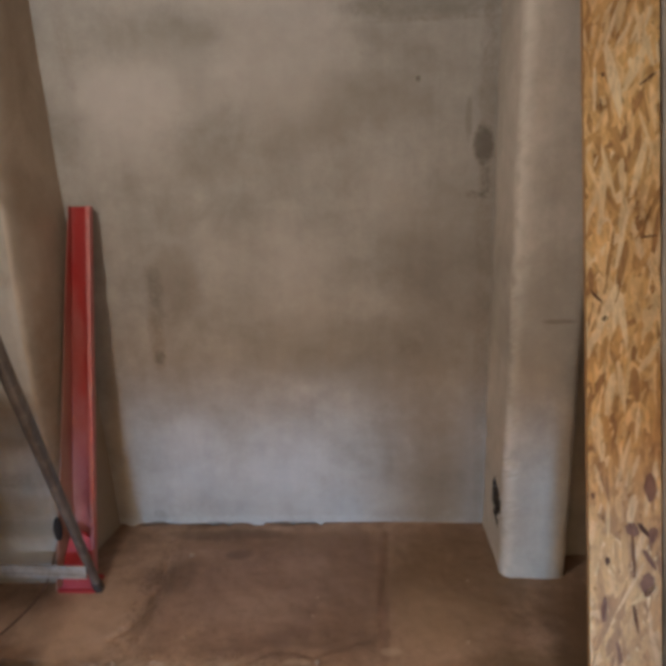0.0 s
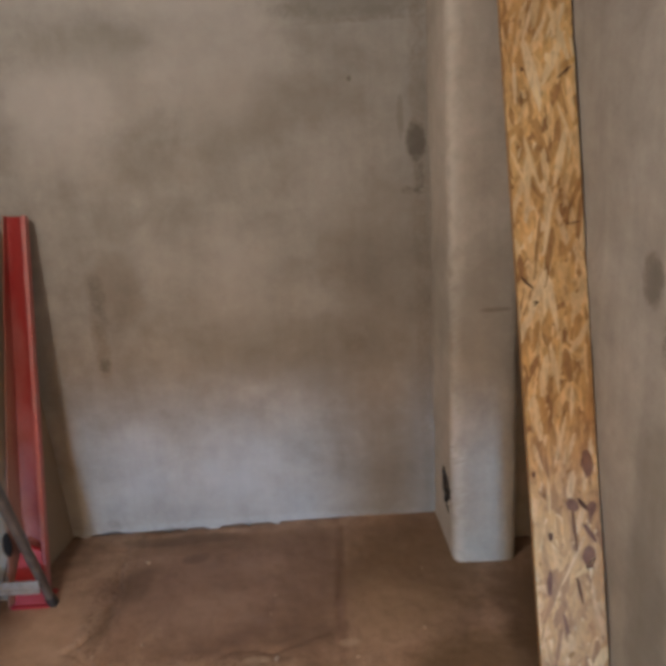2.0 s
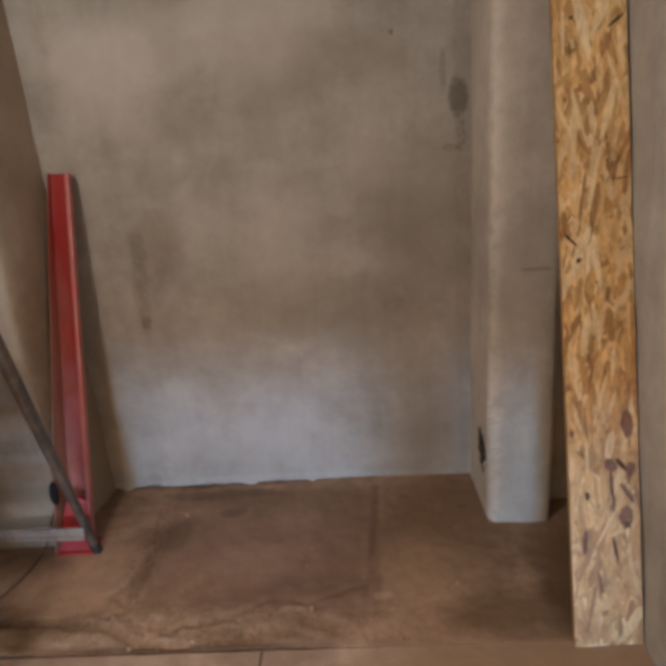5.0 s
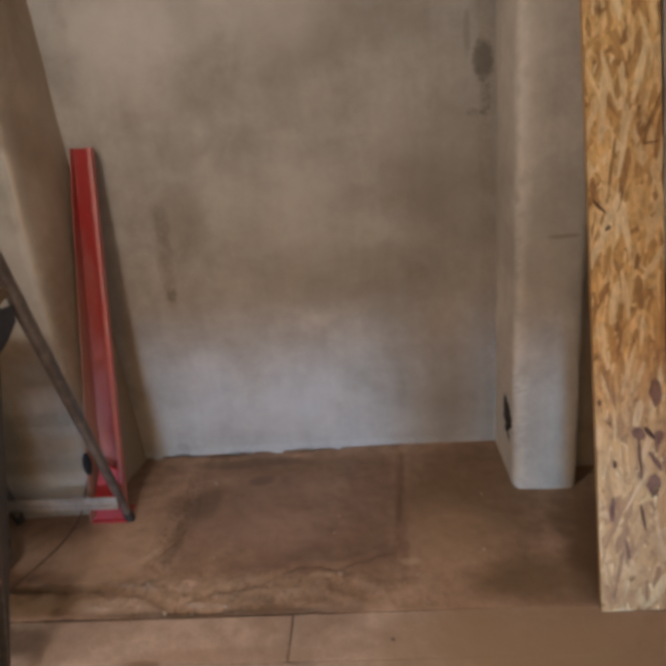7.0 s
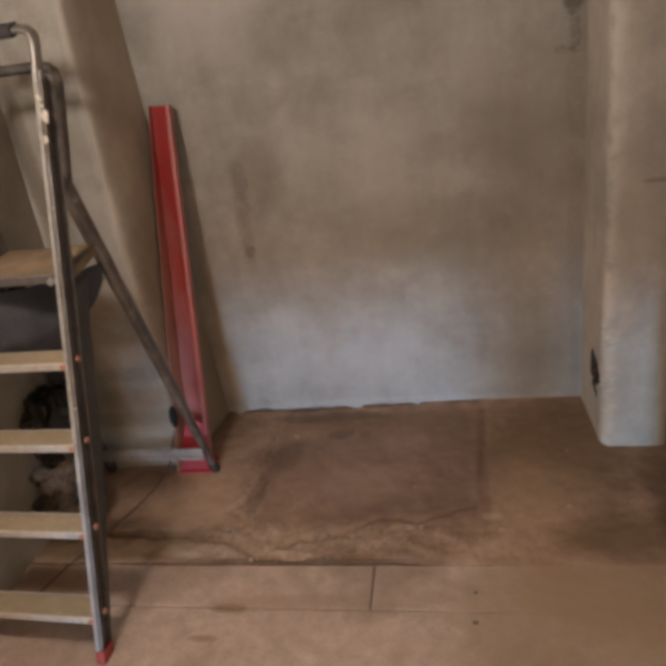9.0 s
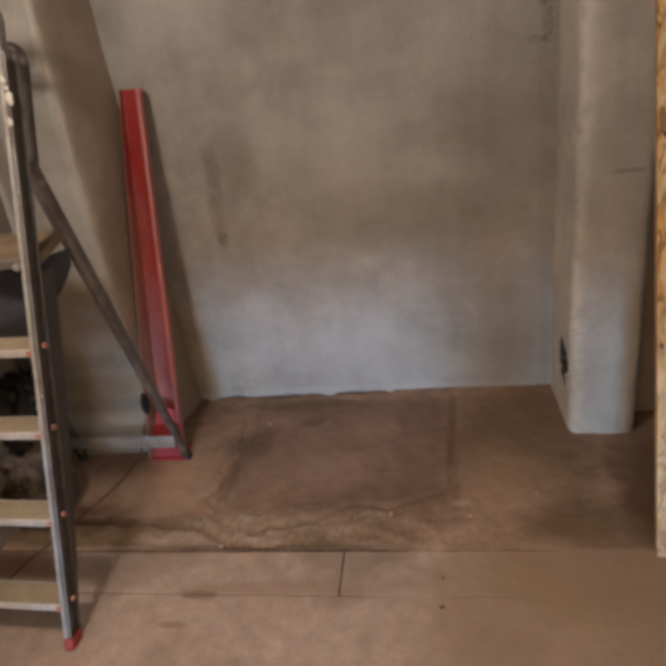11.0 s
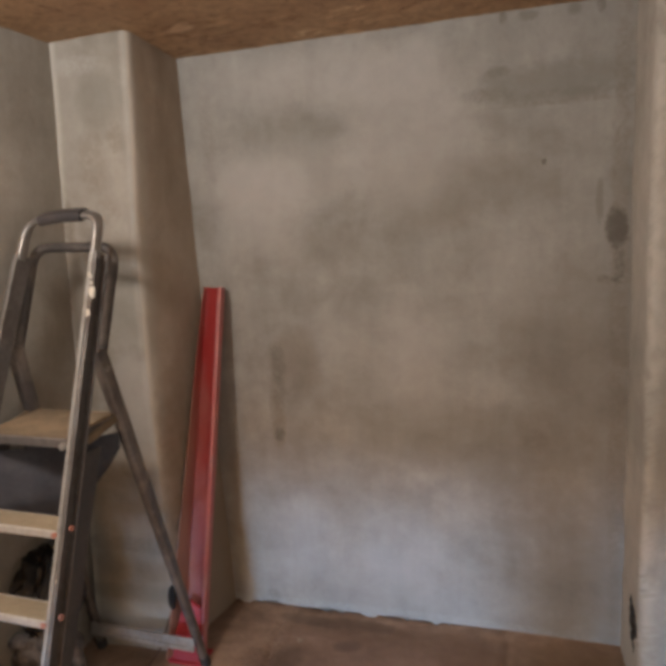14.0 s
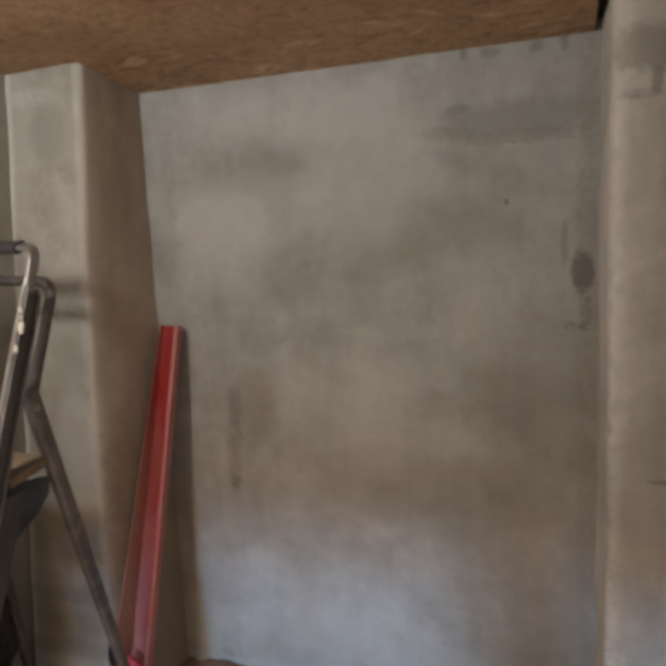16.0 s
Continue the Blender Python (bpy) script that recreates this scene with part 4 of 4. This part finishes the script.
for a, b in ((FR, TR), (FL, TL)):
    bm = bmesh.new()
    side = 1 if a is FR else -1
    o = 0.011 * side
    extrude(bm, [(0.0, 0.0), (0.020 * side, 0.002), (0.020 * side, 0.006), (0.003 * side, 0.006), (0.003 * side, 0.054), (0.020 * side, 0.054), (0.020 * side, 0.058), (0.0, 0.058)],
            along(a, b, 0.025), along(a, b, 1.62), (1, 0, 0))
    stile = part("stile", bm, mat_stile, ladder)
    # lip in brighter aluminium, so the front edge looks lit
    bm = bmesh.new()
    extrude(bm, [(-0.001 * side, -0.003), (0.010 * side, -0.003), (0.011 * side, -0.0005), (-0.001 * side, -0.0005)], along(a, b, 0.03), along(a, b, 1.62), (1, 0, 0))
    part("front_lip", bm, mat_alu, stile, "worn front edge in the bright, lit tone")
    bm = bmesh.new()
    extrude(bm, rounded(0.030, 0.058, 0.006), Vector((a.x + o, a.y + 0.026, 0.0)), along(a, b, 0.034) + Vector((o, 0.026, 0)), (1, 0, 0))
    part("foot_cap", bm, mat_foot, stile, "red rubber foot cap", 40)
    # added dark plate that draws the stile's shadow as a solid
    bm = bmesh.new()
    pts = [(0.03, 0.0585), (0.03, 0.075), (0.55, 0.135), (1.04, 0.150), (1.04, 0.0585)]
    front = [bm.verts.new(along(a, b, z) + Vector((0.010 * side, d, 0))) for z, d in pts]
    rear = [bm.verts.new(v.co + Vector((-0.006 * side, 0, 0))) for v in front]
    bm.faces.new(front)
    bm.faces.new(rear[::-1])
    for i in range(5):
        bm.faces.new((front[i], rear[i], rear[(i + 1) % 5], front[(i + 1) % 5]))
    bmesh.ops.recalc_face_normals(bm, faces=bm.faces)
    part("shade_plate", bm, mat_shade_plate, stile, "dark tapered plate added for the shade beside the stile")
# hoop of the front frame
off = Vector((0.000, 0.022, 0))
a, b = along(FR, TR, 1.60) + off, along(FL, TL, 1.60) + Vector((-0.005, 0.022, 0))
ca, cb = TR + off, TL + Vector((-0.005, 0.022, 0))
bm = bmesh.new()
sweep(bm, [a] + bend(a, ca, cb, 0.055) + bend(ca, cb, b, 0.055) + [b], rounded(0.036, 0.017, 0.006), (0, 1, 0.35))
part("top_hoop", bm, mat_hoop, ladder, "", 50)
bm = bmesh.new()
sweep(bm, [ca.lerp(cb, 0.22), ca.lerp(cb, 0.5) + Vector((0, 0, 0.004)), ca.lerp(cb, 0.80)], rounded(0.050, 0.030, 0.008), (0, 1, 0.35))
part("hoop_grip", bm, mat_black, ladder, "black plastic grip with dried splashes", 50)
# hoop and legs of the rear frame
ra, rb = Vector((-1.238, 2.925, 1.622)), Vector((-1.540, 2.925, 1.632))
bm = bmesh.new()
sweep(bm, [PR] + bend(PR, ra, rb, 0.06) + bend(ra, rb, PL, 0.06) + [PL], tube(0.0155, 12), (0, 1, 0.3))
part("rear_hoop", bm, mat_tube, ladder, "dark steel tube hoop", 60)
for p, h in ((PR, HR), (PL, HL)):
    bm = bmesh.new()
    ends = []
    for q, w, d in ((p + (p - h) * 0.03, 0.036, 0.050), (along(h, p, 0.03), 0.026, 0.030)):
        side = Vector((1, 0, 0))
        depth = (p - h).normalized().cross(side).normalized()
        ends.append([bm.verts.new(q + side * u + depth * v) for u, v in rounded(w, d, 0.008)])
    for k in range(12):
        bm.faces.new((ends[0][k], ends[0][(k + 1) % 12], ends[1][(k + 1) % 12], ends[1][k]))
    bm.faces.new(ends[0][::-1])
    bm.faces.new(ends[1])
    leg = part("rear_leg", bm, mat_leg, ladder, "", 50)
    bm = bmesh.new()
    extrude(bm, rounded(0.031, 0.034, 0.008), h + Vector((0, 0, 0.0)), along(h, p, 0.050), (1, 0, 0))
    part("foot_cap", bm, mat_black, leg, "dark rubber foot cap", 50)
    bm = bmesh.new()
    s = 1 if p is PR else -1
    extrude(bm, tube(0.011), p + Vector((0.010 * s, -0.004, -0.02)), p + Vector((0.024 * s, -0.004, -0.02)), (0, 1, 0))
    part("rivet", bm, mat_alu, leg)
    bm = bmesh.new()
    q = along(h, p, 1.09)
    extrude(bm, rounded(0.010, 0.026, 0.003), Vector((q.x, 2.70, 1.075)), Vector((q.x, q.y, 1.10)), (1, 0, 0))
    part("bracket", bm, mat_deck, ladder, "brown grimy bracket")
a, b = along(HL, PL, 0.132), along(HR, PR, 0.132)
bm = bmesh.new()
extrude(bm, [(-0.004, -0.024), (0.004, -0.024), (0.004, -0.010), (0.0005, -0.008), (0.0005, 0.008), (0.004, 0.010), (0.004, 0.024), (-0.004, 0.024)], a + Vector((0.0, -0.031, 0)), b + Vector((0, -0.031, 0)), (0, -1, 0.2))
part("crossbar", bm, mat_bar, ladder, "dull dusty cross bar")
# treads
for z in (0.124, 0.374, 0.622, 0.848):
    a, b = along(FR, TR, z), along(FL, TL, z)
    bm = bmesh.new()
    depth = 0.085
    prof = [(0.0, 0.0), (0.003, 0.0), (0.003, 0.016), (depth, 0.016), (depth, 0.0), (depth + 0.003, 0.0), (depth + 0.003, 0.020), (0.002, 0.022), (0.0, 0.020)]
    extrude(bm, [(x, y) for x, y in prof], b + Vector((0.012, 0, 0)), a + Vector((-0.001, 0, 0)), (0, 1, 0))
    step = part("step", bm, mat_tread_edge, ladder)
    bm = bmesh.new()
    ridges = []
    for k in range(9):
        y0 = 0.006 + k * (depth - 0.012) / 9
        ridges += [(y0, 0.0246), (y0 + 0.0055, 0.0246), (y0 + 0.0066, 0.0232)]
    extrude(bm, [(0.005, 0.0205)] + ridges + [(depth - 0.004, 0.0205)], b + Vector((0.014, 0, 0)), a + Vector((-0.003, 0, 0)), (0, 1, 0))
    part("tread", bm, mat_tread, step, "tan dusty ribbed tread")
    for q in (a + Vector((-0.006, -0.004, 0.011)), b + Vector((0.016, -0.004, 0.011))):
        bm = bmesh.new()
        extrude(bm, tube(0.0085, 8), q, q + Vector((0, 0.012, 0)), (1, 0, 0))
        part("plug", bm, mat_plug, step, "salmon plastic plug")
    bm = bmesh.new()
    q = a + Vector((0.021, 0.036, 0.016))
    extrude(bm, tube(0.009, 8), q, q + Vector((0.006, 0, 0)), (0, 1, 0))
    part("plug", bm, mat_plug, step, "salmon plastic plug")
# platform
a, b = along(FR, TR, 1.082), along(FL, TL, 1.082)
bm = bmesh.new()
extrude(bm, [(0.0, 0.0), (0.245, 0.0), (0.248, 0.004), (0.248, 0.022), (0.244, 0.026), (0.004, 0.026), (0.0, 0.022)], b + Vector((0.012, 0, 0)), a + Vector((-0.001, 0, 0)), (0, 1, 0))
platform = part("platform", bm, mat_stile, ladder)
bm = bmesh.new()
ridges = []
for k in range(16):
    y0 = 0.010 + k * 0.0142
    ridges += [(y0, 0.0308), (y0 + 0.0095, 0.0308), (y0 + 0.0115, 0.0288)]
extrude(bm, [(0.008, 0.0255)] + ridges + [(0.240, 0.0255)], b + Vector((0.016, 0, 0)), a + Vector((-0.005, 0, 0)), (0, 1, 0))
part("tread", bm, mat_deck, platform, "brown dusty platform tread")
bm = bmesh.new()
extrude(bm, tube(0.010, 10), a + Vector((-0.012, -0.010, 0.006)), a + Vector((-0.012, 0.004, 0.006)), (1, 0, 0))
part("bolt", bm, mat_alu, platform, "bright bolt head")
# splashes of dried plaster on the stile
rnd = random.Random(3)
for i in range(12):
    z = rnd.gauss(1.50, 0.04) if i < 9 else rnd.uniform(0.5, 1.3)
    q = along(FR, TR, z) + Vector((rnd.uniform(0.006, 0.023), rnd.uniform(-0.001, 0.004), 0))
    r = rnd.uniform(0.004, 0.009) if i < 9 else 0.003
    bm = bmesh.new()
    bmesh.ops.create_icosphere(bm, subdivisions=2, radius=r, matrix=Matrix.Translation(q))
    for v in bm.verts:
        d = v.co - q
        v.co = q + Vector((d.x, d.y * 0.5, d.z * 1.5)) * (1 + 0.35 * n3(v.co.x, v.co.y, v.co.z, 160.0))
    part("plaster_splash", bm, mat_drip, ladder, "dried cream plaster splash", 60)

# ---- dark sheet between the rear legs under the platform ----
bm = bmesh.new()
nu, nv = 40, 16
rows = []
for side in (0, 1):
    rows = []
    for j in range(nv + 1):
        row = []
        for i in range(nu + 1):
            u, v = i / nu, j / nv
            top_z = 1.05 - 0.02 * math.sin(math.pi * u)
            p = Vector((-1.645, 2.66, top_z)).lerp(along(HR, PR, top_z), u)
            drop = 0.05 + 0.21 * min(1.0, max(0.0, (1.0 - u) / 0.45)) + 0.03 * n3(u, 0, 0, 5.0, 2.0)
            fold = 0.012 * math.sin(u * 23 + 1.5 * v) * v + 0.02 * n3(u, v, 0, 4.0, 6.0) * v
            row.append(bm.verts.new((p.x, p.y - 0.030 - 0.05 * math.sin(math.pi * v) * math.sin(math.pi * u) + fold + 0.003 * side, top_z - drop * v + 0.01 * n3(u, 0, 0, 7.0) * v)))
        rows.append(row)
    for r0, r1 in zip(rows, rows[1:]):
        for i in range(nu):
            bm.faces.new((r0[i], r0[i + 1], r1[i + 1], r1[i]))
for side in (0, 1):
    rows = []
    for j in range(15):
        v = j / 14
        z = 1.03 - 0.68 * v
        q = along(HL, PL, z)
        half = 0.055 - 0.022 * v
        rows.append([bm.verts.new((q.x + half * k / 4 + 0.008 * n3(k, v, 0, 3.0), q.y - 0.036 - 0.010 * math.cos(k * 1.1 + 3 * v) - 0.003 * side, z)) for k in range(-4, 5)])
    for r0, r1 in zip(rows, rows[1:]):
        for i in range(8):
            bm.faces.new((r0[i], r0[i + 1], r1[i + 1], r1[i]))
tagged(mesh_object("dark_sheet", bm, mat_sheet, 60), "dark slate sheet under the stepladder platform", "cloth")


# ---- sacks in the corner behind the ladder ----
def crumpled(name, at, size, mat, seed, label, category, squash=1.0):
    bm = bmesh.new()
    bmesh.ops.create_icosphere(bm, subdivisions=5, radius=1.0)
    for v in bm.verts:
        d = v.co.copy()
        r = 1 + 0.20 * n3(d.x, d.y, d.z, 1.6, seed)
        ridge = 1.2 * abs(n3(d.x, d.y, d.z, 1.7, seed + 3)) + 0.6 * abs(n3(d.x, d.y, d.z, 3.6, seed + 7)) + 0.12 * abs(n3(d.x, d.y, d.z, 7.0, seed + 9))
        d = d * (r - 0.26 * ridge)
        v.co = Vector((at[0] + d.x * size[0], at[1] + d.y * size[1], max(0.008, at[2] + d.z * size[2])))
    return tagged(mesh_object(name, bm, mat, 28), label, category)


sack = thing("rubble_sack", (-1.675, 2.86, 0), "grey brown crumpled rubble sack on the floor", "sack")
body = crumpled("body", (-1.675, 2.86, 0.15), (0.115, 0.14, 0.20), mat_rag, 2.0, "", "")
body.parent, body.matrix_parent_inverse = sack, sack.matrix_world.inverted()
rnd = random.Random(31)
for k in range(5):
    fold = crumpled("fold", (-1.68 + rnd.uniform(-0.05, 0.06), 2.75 + rnd.uniform(-0.02, 0.04), 0.07 + 0.055 * k), (0.05, 0.035, 0.028), mat_rag, 4.0 + 3 * k, "", "")
    fold.parent, fold.matrix_parent_inverse = sack, sack.matrix_world.inverted()
for k in range(4):
    chunk = crumpled("rubble_chunk", (-1.68 + rnd.uniform(-0.05, 0.06), 2.73 + rnd.uniform(0.0, 0.04), 0.03 + 0.05 * k), (0.026, 0.018, 0.016), mat_rag, 11.0 + k, "pale broken mortar", "")
    chunk.parent, chunk.matrix_parent_inverse = sack, sack.matrix_world.inverted()
crumpled("black_plastic_bag", (-1.655, 2.88, 0.44), (0.115, 0.14, 0.17), mat_sack, 9.0, "black crumpled plastic bag on top of the rubble sack", "bag")

# ---- thin cable on the floor ----
bm = bmesh.new()
pts = []
ctrl = [Vector(p) for p in ((-1.335, 3.165, 0.27), (-1.39, 3.168, 0.13), (-1.43, 3.155, 0.03), (-1.44, 3.09, 0.012), (-1.45, 3.02, 0.010), (-1.475, 2.93, 0.010), (-1.515, 2.83, 0.009), (-1.56, 2.72, 0.008), (-1.62, 2.60, 0.006), (-1.66, 2.48, 0.006))]
for i in range(len(ctrl) - 1):
    p0, p1, p2, p3 = ctrl[max(i - 1, 0)], ctrl[i], ctrl[i + 1], ctrl[min(i + 2, len(ctrl) - 1)]
    for k in range(6):
        t = k / 6
        pts.append(0.5 * ((2 * p1) + (p2 - p0) * t + (2 * p0 - 5 * p1 + 4 * p2 - p3) * t * t + (3 * p1 - p0 - 3 * p2 + p3) * t ** 3))
pts.append(ctrl[-1])
sweep(bm, pts, tube(0.0034, 6), (0.3, 0.1, 1))
tagged(mesh_object("cable", bm, mat_cable, 60), "thin dark brown cable curling down onto the floor", "cable")
